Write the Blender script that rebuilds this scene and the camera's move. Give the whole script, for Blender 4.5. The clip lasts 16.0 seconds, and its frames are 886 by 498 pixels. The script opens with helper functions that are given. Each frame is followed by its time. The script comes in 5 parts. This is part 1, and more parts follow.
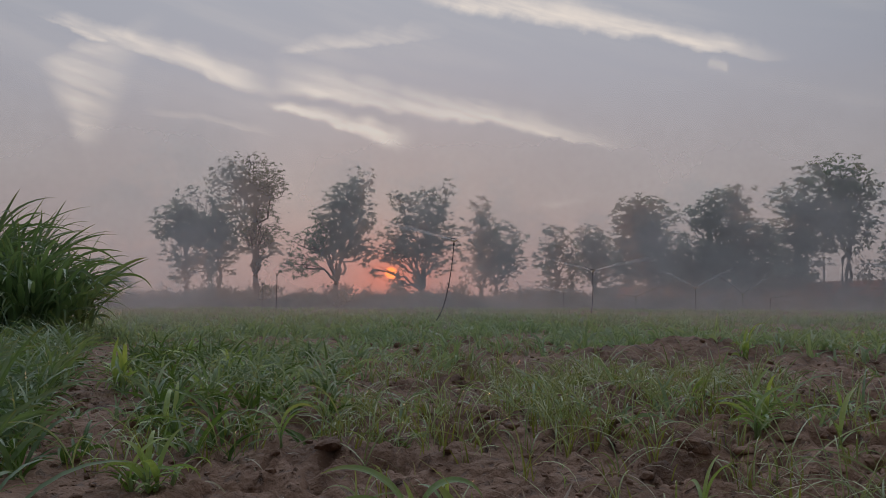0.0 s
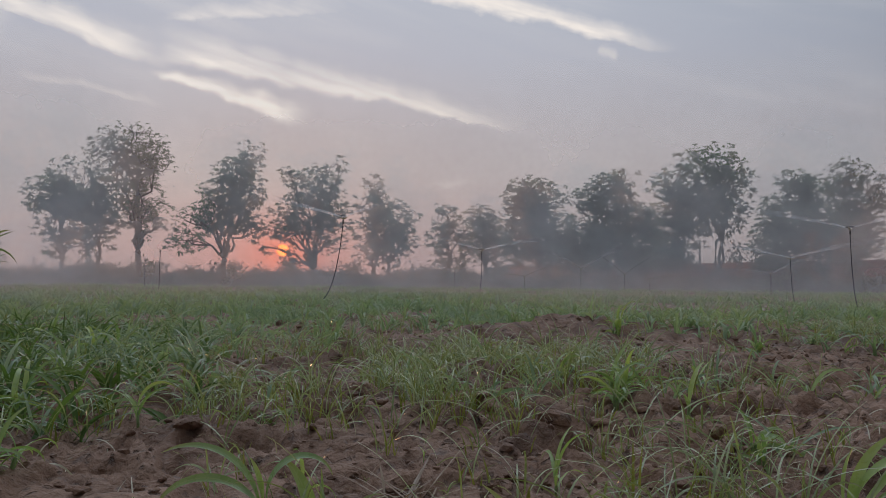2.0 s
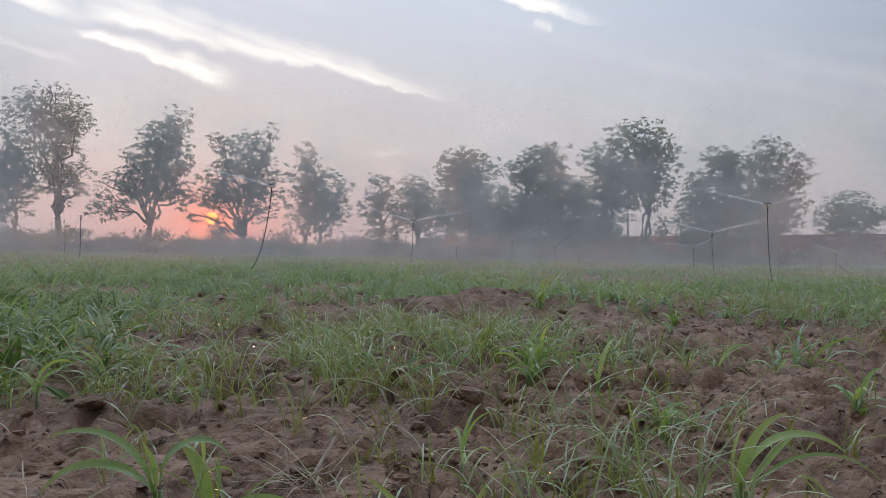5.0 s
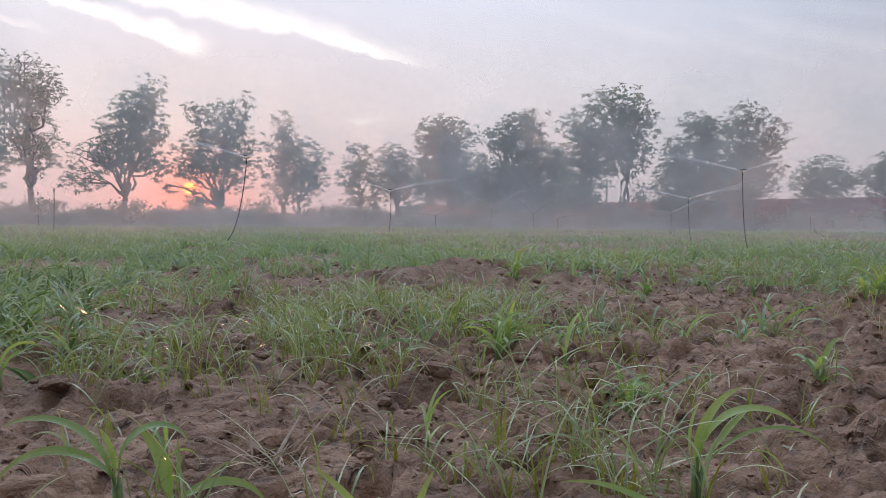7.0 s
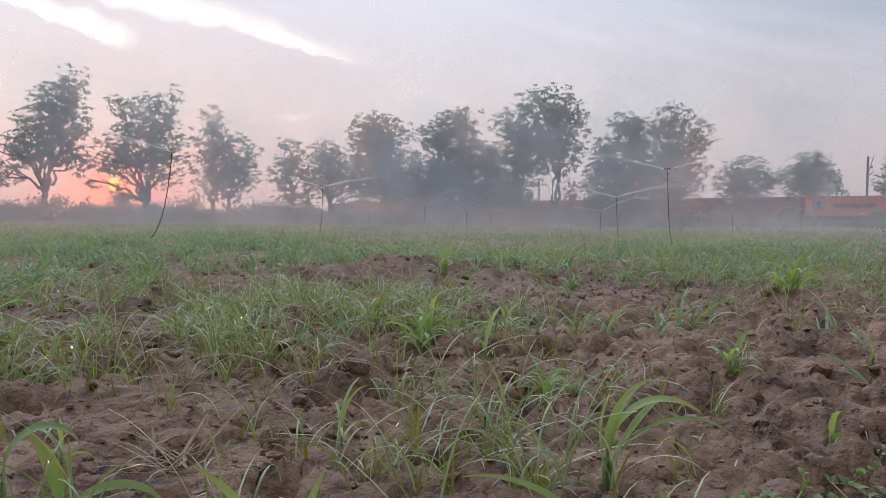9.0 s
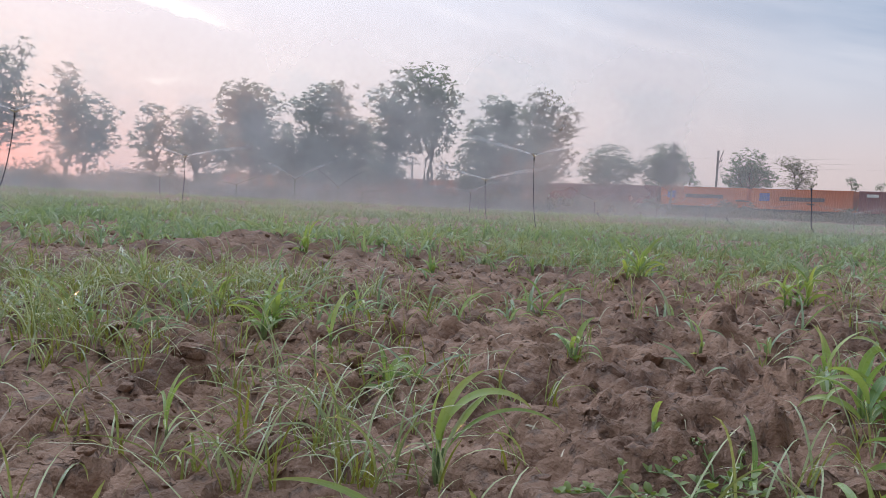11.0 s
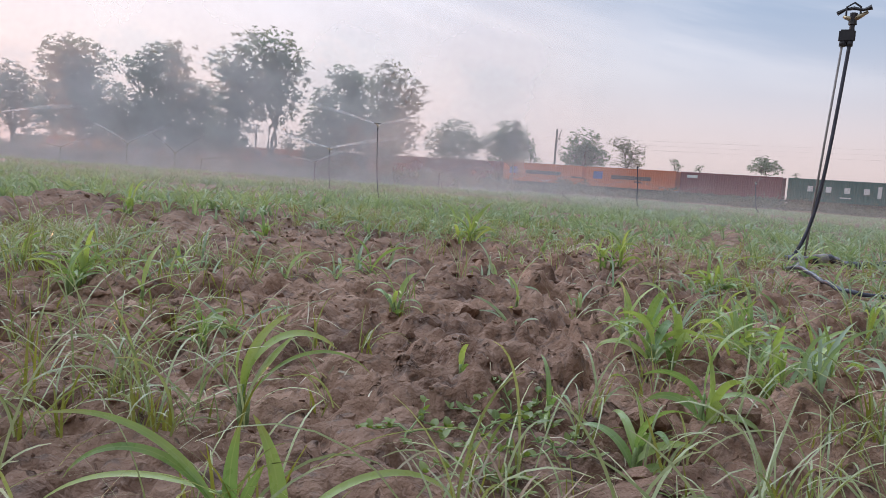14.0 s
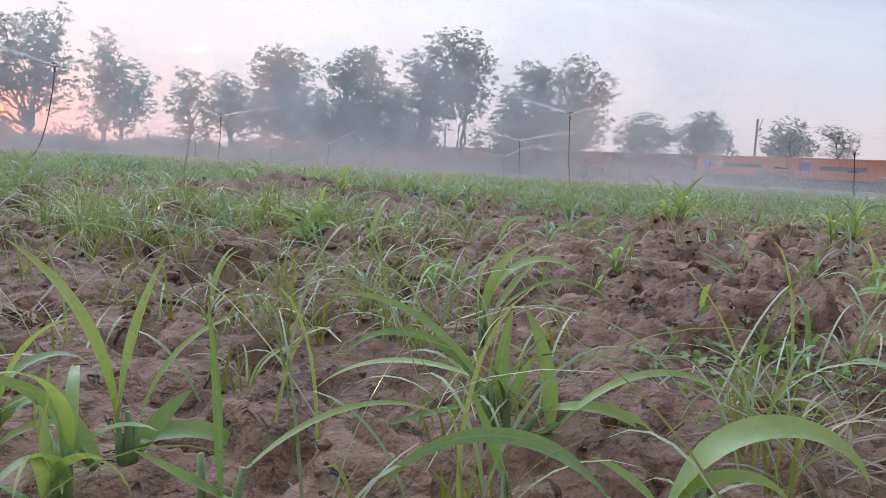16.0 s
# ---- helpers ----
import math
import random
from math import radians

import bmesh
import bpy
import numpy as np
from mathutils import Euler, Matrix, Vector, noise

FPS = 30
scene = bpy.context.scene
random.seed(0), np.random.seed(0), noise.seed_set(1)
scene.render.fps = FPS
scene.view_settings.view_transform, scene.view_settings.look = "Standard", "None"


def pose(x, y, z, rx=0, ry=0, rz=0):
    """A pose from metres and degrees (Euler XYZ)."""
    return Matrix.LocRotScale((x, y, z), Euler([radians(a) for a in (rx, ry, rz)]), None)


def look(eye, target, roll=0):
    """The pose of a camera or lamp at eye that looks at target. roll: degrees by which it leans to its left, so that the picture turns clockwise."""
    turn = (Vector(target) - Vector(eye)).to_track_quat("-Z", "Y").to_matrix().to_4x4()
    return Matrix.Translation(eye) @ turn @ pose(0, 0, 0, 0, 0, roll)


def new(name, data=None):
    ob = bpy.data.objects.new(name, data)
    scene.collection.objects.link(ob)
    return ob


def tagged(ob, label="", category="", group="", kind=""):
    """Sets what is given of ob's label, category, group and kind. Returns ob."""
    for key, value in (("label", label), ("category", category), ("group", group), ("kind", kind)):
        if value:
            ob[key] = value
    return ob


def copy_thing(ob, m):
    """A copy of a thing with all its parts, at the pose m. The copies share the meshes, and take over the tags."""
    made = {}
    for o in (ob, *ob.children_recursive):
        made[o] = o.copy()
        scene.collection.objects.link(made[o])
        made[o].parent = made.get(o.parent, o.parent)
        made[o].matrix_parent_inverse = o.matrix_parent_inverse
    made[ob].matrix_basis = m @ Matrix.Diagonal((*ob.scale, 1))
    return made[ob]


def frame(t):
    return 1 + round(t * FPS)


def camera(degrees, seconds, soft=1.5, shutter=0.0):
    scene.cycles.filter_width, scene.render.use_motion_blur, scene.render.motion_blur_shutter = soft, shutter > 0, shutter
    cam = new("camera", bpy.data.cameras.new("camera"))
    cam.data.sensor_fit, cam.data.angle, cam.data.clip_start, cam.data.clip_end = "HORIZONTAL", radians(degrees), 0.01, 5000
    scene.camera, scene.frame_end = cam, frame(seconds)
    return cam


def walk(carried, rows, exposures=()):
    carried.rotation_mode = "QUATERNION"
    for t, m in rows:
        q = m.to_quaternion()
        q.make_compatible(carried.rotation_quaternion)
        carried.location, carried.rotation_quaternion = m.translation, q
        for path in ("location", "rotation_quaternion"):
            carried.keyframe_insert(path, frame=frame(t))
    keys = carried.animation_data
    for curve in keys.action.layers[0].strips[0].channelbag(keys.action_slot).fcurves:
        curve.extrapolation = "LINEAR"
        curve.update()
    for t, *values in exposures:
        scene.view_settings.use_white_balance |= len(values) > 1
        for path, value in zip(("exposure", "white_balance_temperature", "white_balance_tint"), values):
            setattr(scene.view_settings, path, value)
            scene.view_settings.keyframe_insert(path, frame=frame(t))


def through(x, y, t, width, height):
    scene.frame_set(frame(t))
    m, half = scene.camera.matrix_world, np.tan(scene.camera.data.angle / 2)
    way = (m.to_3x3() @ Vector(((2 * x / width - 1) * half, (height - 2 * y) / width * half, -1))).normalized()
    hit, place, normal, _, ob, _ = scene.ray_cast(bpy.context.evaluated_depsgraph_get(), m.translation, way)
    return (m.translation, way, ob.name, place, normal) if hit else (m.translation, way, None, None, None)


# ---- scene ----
cam = camera(58.5, 16.0, soft=0.5)
PATH = [
    (0, (2.736, 1.659, 0.484), (2.508, 3.642, 0.615), 0.2),
    (0.5, (2.758, 1.653, 0.487), (2.579, 3.64, 0.626), 0.3),
    (1, (2.779, 1.656, 0.48), (2.667, 3.648, 0.622), 0.5),
    (1.5, (2.797, 1.668, 0.474), (2.765, 3.665, 0.574), 0.3),
    (2, (2.812, 1.677, 0.476), (2.852, 3.675, 0.555), 0.6),
    (2.5, (2.826, 1.684, 0.475), (2.927, 3.681, 0.537), 0.7),
    (3, (2.832, 1.693, 0.475), (2.963, 3.688, 0.521), 1.0),
    (3.5, (2.849, 1.703, 0.477), (3.066, 3.69, 0.518), 2.0),
    (3.7, (2.856, 1.702, 0.477), (3.126, 3.684, 0.52), 2.1),
    (5.8, (2.877, 1.69, 0.521), (3.05, 3.682, 0.49), 0.6),
    (6, (2.883, 1.693, 0.525), (3.055, 3.686, 0.485), 0.6),
    (6.5, (2.91, 1.695, 0.521), (3.099, 3.685, 0.466), 0.6),
    (7, (2.912, 1.693, 0.523), (3.172, 3.674, 0.449), 0.5),
    (7.5, (2.91, 1.692, 0.52), (3.198, 3.669, 0.445), 0.4),
    (8, (2.925, 1.7, 0.513), (3.236, 3.674, 0.439), 0.3),
    (8.5, (2.947, 1.705, 0.514), (3.307, 3.671, 0.441), 0.3),
    (8.7, (2.954, 1.709, 0.51), (3.338, 3.67, 0.435), 0.4),
    (10.8, (3.031, 1.746, 0.537), (3.734, 3.615, 0.421), 2.9),
    (11, (3.044, 1.742, 0.534), (3.778, 3.598, 0.408), 2.9),
    (11.5, (3.067, 1.729, 0.532), (3.893, 3.545, 0.382), 3.0),
    (12, (3.085, 1.713, 0.527), (3.976, 3.497, 0.369), 3.2),
    (12.5, (3.113, 1.707, 0.527), (4.079, 3.45, 0.368), 3.2),
    (13, (3.13, 1.705, 0.528), (4.164, 3.41, 0.371), 3.6),
    (13.5, (3.135, 1.7, 0.524), (4.199, 3.386, 0.356), 3.6),
    (14, (3.108, 1.689, 0.482), (4.187, 3.364, 0.311), 4.3),
    (14.5, (3.085, 1.712, 0.446), (4.116, 3.416, 0.27), 4.0),
    (15, (3.058, 1.739, 0.4), (4.005, 3.488, 0.189), 3.9),
    (15.5, (3.041, 1.752, 0.357), (3.866, 3.559, 0.121), 3.7),
    (16, (3.026, 1.749, 0.332), (3.686, 3.626, 0.125), 3.2),
]
EXPOSURES = [(0.0, -1.18, 6600, 11), (1.0, -1.14, 6450, 10), (2.0, -0.87, 6400, 9), (3.5, -0.61, 6350, 9), (6.0, -0.19, 6150, 4), (7.0, -0.09, 6250, 10), (8.5, -0.1, 6350, 10), (11.0, 0.13, 6400, 11), (12.5, 0.21, 6350, 12), (14.5, 0.3, 6500, 12), (16.0, 0.33, 6050, 9)]
walk(cam, [(t, look(eye, target, roll)) for t, eye, target, roll in PATH], EXPOSURES)

STAND = (3.0, 1.7)          # where the camera is held
SUN_AZ, SUN_EL = -10.3, 2.0  # degrees, azimuth from +y towards +x


# ---- node helpers ----
class Nodes:
    def __init__(self, tree):
        self.tree = tree

    def add(self, kind):
        return self.tree.nodes.new(kind)

    def put(self, socket, value):
        if hasattr(value, "is_output"):
            self.tree.links.new(value, socket)
        elif hasattr(socket.default_value, "__len__") and hasattr(value, "__len__") and len(socket.default_value) == 4 and len(value) == 3:
            socket.default_value = (*value, 1)
        else:
            socket.default_value = value

    def math(self, op, a, b=0.0, c=0.0, clamp=False):
        n = self.add("ShaderNodeMath")
        n.operation, n.use_clamp = op, clamp
        for s, v in zip(n.inputs, (a, b, c)):
            self.put(s, v)
        return n.outputs[0]

    def mix(self, f, a, b, blend="MIX"):
        n = self.add("ShaderNodeMix")
        n.data_type, n.blend_type = "RGBA", blend
        self.put(n.inputs[0], f), self.put(n.inputs[6], a), self.put(n.inputs[7], b)
        return n.outputs[2]

    def noise(self, vec, scale, detail=4.0, rough=0.55, dist=0.0):
        n = self.add("ShaderNodeTexNoise")
        if vec is not None:
            self.put(n.inputs["Vector"], vec)
        n.inputs["Scale"].default_value, n.inputs["Detail"].default_value = scale, detail
        n.inputs["Roughness"].default_value, n.inputs["Distortion"].default_value = rough, dist
        return n.outputs["Fac"]

    def smooth(self, v, lo, hi, a=0.0, b=1.0):
        n = self.add("ShaderNodeMapRange")
        n.interpolation_type = "SMOOTHSTEP"
        for s, x in zip(n.inputs, (v, lo, hi, a, b)):
            self.put(s, x)
        return n.outputs[0]

    def ramp(self, f, stops):
        n = self.add("ShaderNodeValToRGB")
        e = n.color_ramp.elements
        while len(e) < len(stops):
            e.new(0.5)
        for el, (p, c) in zip(e, stops):
            el.position, el.color = p, (*c, 1)
        self.put(n.inputs[0], f)
        return n.outputs[0]


# ---- world: hazy sunset sky with cirrus ----
def sky():
    w = bpy.data.worlds.new("sunset_sky")
    scene.world = w
    w.use_nodes = True
    t = w.node_tree
    t.nodes.clear()
    N = Nodes(t)
    way = N.add("ShaderNodeTexCoord").outputs["Generated"]
    sep = N.add("ShaderNodeSeparateXYZ")
    N.put(sep.inputs[0], way)
    x, y, z = sep.outputs
    # gradient from a pink dusty horizon to a cool blue overhead
    grad = N.ramp(N.math("ADD", z, 0.0, clamp=True), [
        (0.0, (0.65, 0.54, 0.525)), (0.06, (0.71, 0.61, 0.61)), (0.14, (0.72, 0.68, 0.705)),
        (0.27, (0.685, 0.705, 0.81)), (0.42, (0.72, 0.78, 0.9)), (0.65, (0.82, 0.92, 1.1)), (1.0, (0.8, 0.92, 1.12))])
    # away from the sun the air turns bluer
    az = math.radians(SUN_AZ)
    toward = N.math("ADD", N.math("MULTIPLY", x, math.sin(az)), N.math("MULTIPLY", y, math.cos(az)))
    cool = N.smooth(toward, 0.93, 0.4, 0.0, 1.0)
    cool = N.math("MULTIPLY", cool, N.math("MULTIPLY", N.smooth(z, 0.03, 0.25), N.smooth(z, 0.6, 0.35)))
    grad = N.mix(cool, grad, (0.34, 0.435, 0.59))
    # dusk: the sky is dimmer on the side away from the sun
    dim = N.add("ShaderNodeCombineColor")
    dusk = N.smooth(toward, 0.45, -0.6, 1.0, 0.45)
    # and brighter high over the sunset, out of view, added to light the field
    lit = N.math("MULTIPLY", N.smooth(toward, 0.1, 0.7), N.smooth(z, 0.42, 0.6))
    dusk = N.math("MULTIPLY", dusk, N.math("ADD", N.math("MULTIPLY", lit, 2.1), 1.0))
    dusk = N.math("MULTIPLY", dusk, N.smooth(toward, 0.97, 0.55, 1.0, 0.8))
    for k in range(3):
        N.put(dim.inputs[k], dusk)
    grad = N.mix(1.0, grad, dim.outputs[0], "MULTIPLY")
    # the physical sky underneath
    tex = N.add("ShaderNodeTexSky")
    tex.sky_type, tex.sun_disc = "NISHITA", False
    tex.sun_elevation, tex.sun_rotation = math.radians(SUN_EL), math.radians(SUN_AZ)
    tex.dust_density, tex.air_density = 4.0, 1.2
    phys = N.mix(1.0, tex.outputs[0], (0.1, 0.1, 0.1), "MULTIPLY")
    base = N.mix(0.12, grad, phys)
    # glow of the low sun in the dust
    el = math.radians(SUN_EL)
    sd = (math.sin(az) * math.cos(el), math.cos(az) * math.cos(el), math.sin(el))
    dot = N.add("ShaderNodeVectorMath")
    dot.operation = "DOT_PRODUCT"
    N.put(dot.inputs[0], way)
    dot.inputs[1].default_value = sd
    off = N.math("ARCCOSINE", N.math("MINIMUM", dot.outputs["Value"], 1.0))
    glow = N.math("POWER", 2.718, N.math("MULTIPLY", off, -6.0))
    low = N.smooth(z, 0.14, 0.0, 0.0, 1.0)
    glow = N.math("MULTIPLY", glow, low)
    base = N.mix(N.math("MULTIPLY", glow, 0.5), base, (1.15, 0.4, 0.29))
    halo = N.math("MULTIPLY", N.math("POWER", 2.718, N.math("MULTIPLY", off, -25.0)), N.smooth(z, 0.12, 0.02))
    base = N.mix(halo, base, (1.75, 0.36, 0.16))
    # cirrus: streaks laid out on a plane ahead of the viewer
    ys = N.math("MAXIMUM", y, 0.05)
    warp = N.noise(way, 9.0, 5.0, 0.6)
    warp2 = N.noise(way, 26.0, 4.0, 0.6)
    u = N.math("ADD", N.math("DIVIDE", x, ys), N.math("MULTIPLY", N.math("SUBTRACT", warp, 0.5), 0.06))
    v = N.math("ADD", N.math("DIVIDE", z, ys), N.math("MULTIPLY", N.math("SUBTRACT", warp2, 0.5), 0.028))
    total = None
    for ua, va, ub, vb, wa, wb, power, upper in (
            (-0.68, 0.392, -0.33, 0.268, 0.005, 0.014, 0.95, 2.2),
            (-0.35, 0.258, -0.15, 0.196, 0.006, 0.017, 1.4, 1.3),
            (-0.36, 0.285, 0.135, 0.19, 0.014, 0.005, 0.9, 2.6),
            (-0.16, 0.402, 0.31, 0.298, 0.022, 0.006, 0.92, 2.0),
            (-0.34, 0.326, -0.115, 0.345, 0.006, 0.008, 0.45, 2.5),
            (-0.645, 0.35, -0.594, 0.195, 0.06, 0.012, 0.62, 2.0),
            (-0.52, 0.258, -0.33, 0.214, 0.005, 0.005, 0.25, 1.6),
            (0.215, 0.296, 0.245, 0.286, 0.012, 0.01, 0.35, 1.0),
            (-0.04, 0.115, 0.08, 0.124, 0.003, 0.004, 0.28, 1.0)):
        length = math.hypot(ub - ua, vb - va)
        dx, dy = (ub - ua) / length, (vb - va) / length
        pu, pv = N.math("SUBTRACT", u, ua), N.math("SUBTRACT", v, va)
        along = N.math("DIVIDE", N.math("ADD", N.math("MULTIPLY", pu, dx), N.math("MULTIPLY", pv, dy)), length)
        across = N.math("ADD", N.math("MULTIPLY", pu, -dy), N.math("MULTIPLY", pv, dx))
        wide = N.math("ADD", N.math("MULTIPLY", along, wb - wa), wa)
        wide = N.math("MAXIMUM", wide, 0.001)
        rel = N.math("DIVIDE", across, wide)
        # crisp lower edge, wispy upper one
        side = N.math("MULTIPLY", N.smooth(rel, -0.9, 0.15), N.smooth(rel, upper * 1.5, -0.2))
        ends = N.math("MULTIPLY", N.smooth(along, -0.04, 0.16), N.smooth(along, 1.05, 0.75))
        part_of = N.math("MULTIPLY", N.math("MULTIPLY", side, ends), power)
        total = part_of if total is None else N.math("MAXIMUM", total, part_of)
    fibre = N.add("ShaderNodeMapping")
    N.put(fibre.inputs[0], way)
    fibre.vector_type = "TEXTURE"
    fibre.inputs["Rotation"].default_value = (0, math.radians(16), 0)
    fibre.inputs["Scale"].default_value = (0.22, 0.22, 0.026)
    fib = N.noise(fibre.outputs[0], 1.6, 6.0, 0.62)
    front = N.smooth(y, 0.1, 0.5)
    total = N.math("MULTIPLY", N.math("MULTIPLY", total, N.smooth(fib, 0.26, 0.68, 0.3, 1.15)), front)
    veil = N.math("MULTIPLY", N.smooth(N.noise(fibre.outputs[0], 0.5, 5.0, 0.55), 0.42, 0.85), 0.24)
    veil = N.math("MULTIPLY", veil, N.smooth(z, 0.05, 0.3))
    cover = N.math("MAXIMUM", total, veil)
    base = N.mix(cover, base, (1.29, 1.17, 1.07))
    disc = N.smooth(off, math.radians(0.48), math.radians(0.34))
    base = N.mix(disc, base, (5.0, 1.0, 0.14))
    bg = N.add("ShaderNodeBackground")
    N.put(bg.inputs[0], base)
    bg.inputs[1].default_value = 1.33
    N.put(N.add("ShaderNodeOutputWorld").inputs[0], bg.outputs[0])


sky()
lamp = bpy.data.lights.new("sun", "SUN")
lamp.energy, lamp.angle, lamp.color = 1.0, math.radians(0.6), (1.0, 0.42, 0.2)
_e = math.radians(SUN_EL)
_d = Vector((math.sin(math.radians(SUN_AZ)) * math.cos(_e), math.cos(math.radians(SUN_AZ)) * math.cos(_e), math.sin(_e)))
new("sun", lamp).matrix_world = look(_d * 300, (0, 0, 0))


# ---- materials ----
def material(name):
    m = bpy.data.materials.new(name)
    m.use_nodes = True
    N = Nodes(m.node_tree)
    return m, N, m.node_tree.nodes["Principled BSDF"], m.node_tree.nodes["Material Output"]


def coords(N, kind="Object"):
    return N.add("ShaderNodeTexCoord").outputs[kind]


def bump(N, bsdf, height, strength, dist):
    b = N.add("ShaderNodeBump")
    b.inputs["Strength"].default_value, b.inputs["Distance"].default_value = strength, dist
    N.put(b.inputs["Height"], height)
    N.put(bsdf.inputs["Normal"], b.outputs[0])


def soil_material():
    m, N, b, _ = material("field_soil")
    p = coords(N)
    big, mid, fine, grit = N.noise(p, 0.55, 3), N.noise(p, 4.0, 6, 0.6, 0.3), N.noise(p, 24.0, 4, 0.55), N.noise(p, 110.0, 3, 0.55)
    # the ramp's dark low end paints in shade between the clods
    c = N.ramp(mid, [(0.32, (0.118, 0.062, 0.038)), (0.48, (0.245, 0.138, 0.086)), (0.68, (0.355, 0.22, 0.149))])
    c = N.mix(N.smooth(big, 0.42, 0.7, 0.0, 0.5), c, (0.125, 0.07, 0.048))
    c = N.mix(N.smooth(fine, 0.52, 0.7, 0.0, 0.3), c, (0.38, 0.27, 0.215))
    # low fine spots coloured darker, as shade painted into small crevices
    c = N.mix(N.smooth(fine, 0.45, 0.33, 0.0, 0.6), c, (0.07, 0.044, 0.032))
    c = N.mix(N.smooth(grit, 0.6, 0.72, 0.0, 0.3), c, (0.42, 0.31, 0.25))
    N.put(b.inputs["Roughness"], N.smooth(fine, 0.2, 0.8, 0.6, 0.9))
    b.inputs["Specular IOR Level"].default_value = 0.35
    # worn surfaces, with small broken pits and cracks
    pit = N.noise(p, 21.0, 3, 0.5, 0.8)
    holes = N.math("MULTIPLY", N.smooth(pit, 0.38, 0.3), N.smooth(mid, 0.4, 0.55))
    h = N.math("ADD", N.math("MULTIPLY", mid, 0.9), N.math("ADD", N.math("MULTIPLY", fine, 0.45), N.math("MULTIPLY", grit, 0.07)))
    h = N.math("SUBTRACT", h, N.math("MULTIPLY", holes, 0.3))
    # the pits are darkened in colour too, as painted shade
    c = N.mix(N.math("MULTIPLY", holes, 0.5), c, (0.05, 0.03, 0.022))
    N.put(b.inputs["Base Color"], c)
    bump(N, b, h, 1.0, 0.06)
    return m


def leaf_material(name, dark, light, rib=None, tip=None, through=0.35, rough=0.4, island=True, scale=30.0):
    m, N, b, out = material(name)
    rnd = N.add("ShaderNodeNewGeometry").outputs["Random Per Island"] if island else N.add("ShaderNodeObjectInfo").outputs["Random"]
    p = coords(N)
    f = N.math("ADD", N.math("MULTIPLY", rnd, 0.65), N.math("MULTIPLY", N.noise(p, scale, 3), 0.45), clamp=True)
    c = N.mix(f, dark, light)
    if rib or tip:
        uv = N.add("ShaderNodeSeparateXYZ")
        N.put(uv.inputs[0], coords(N, "UV"))
        if tip:
            edge = N.math("ADD", uv.outputs[1], N.math("MULTIPLY", N.noise(p, 18.0, 4), 0.4))
            c = N.mix(N.smooth(edge, 0.95, 1.3, 0.0, 0.8), c, tip)
        if rib:
            mid = N.math("ABSOLUTE", N.math("SUBTRACT", uv.outputs[0], 0.5))
            c = N.mix(N.smooth(mid, 0.07, 0.02, 0.0, 0.4), c, rib)
    N.put(b.inputs["Base Color"], c)
    N.put(b.inputs["Roughness"], N.smooth(N.noise(p, 45.0, 3), 0.3, 0.7, rough - 0.1, rough + 0.15))
    b.inputs["Specular IOR Level"].default_value = 0.7
    t = N.add("ShaderNodeBsdfTranslucent")
    N.put(t.inputs[0], N.mix(1.0, c, (1.25, 1.2, 0.6), "MULTIPLY"))
    s = N.add("ShaderNodeMixShader")
    s.inputs[0].default_value = through
    N.put(s.inputs[1], b.outputs[0]), N.put(s.inputs[2], t.outputs[0])
    N.put(out.inputs[0], s.outputs[0])
    return m


def plain(name, colour, rough=0.6, metal=0.0, vary=0.25, scale=8.0, relief=0.0):
    m, N, b, _ = material(name)
    p = coords(N)
    n = N.math("ADD", N.math("MULTIPLY", N.noise(p, scale, 5, 0.6), 0.7), N.math("MULTIPLY", N.noise(p, scale * 9, 3), 0.3))
    c = N.mix(N.smooth(n, 0.3, 0.7), tuple(v * (1 - vary) for v in colour), tuple(min(1, v * (1 + vary)) for v in colour))
    N.put(b.inputs["Base Color"], c)
    N.put(b.inputs["Roughness"], N.smooth(n, 0.3, 0.7, rough - 0.08, min(1, rough + 0.1)))
    b.inputs["Metallic"].default_value = metal
    if relief:
        bump(N, b, n, 0.5, relief)
    return m


def painted_steel(name, colour):
    """Container paint, faded and streaked with rust."""
    m, N, b, _ = material(name)
    p = coords(N)
    stretch = N.add("ShaderNodeMapping")
    N.put(stretch.inputs[0], p)
    stretch.inputs["Scale"].default_value = (3.0, 3.0, 0.35)
    streak, spots = N.noise(stretch.outputs[0], 1.5, 6, 0.65), N.noise(p, 3.5, 6, 0.65)
    c = N.mix(N.smooth(streak, 0.4, 0.75, 0.0, 0.35), colour, tuple(v * 0.55 + 0.05 for v in colour))
    c = N.mix(N.smooth(spots, 0.66, 0.76, 0.0, 0.7), c, (0.13, 0.06, 0.035))
    N.put(b.inputs["Base Color"], c)
    b.inputs["Roughness"].default_value = 0.55
    return m


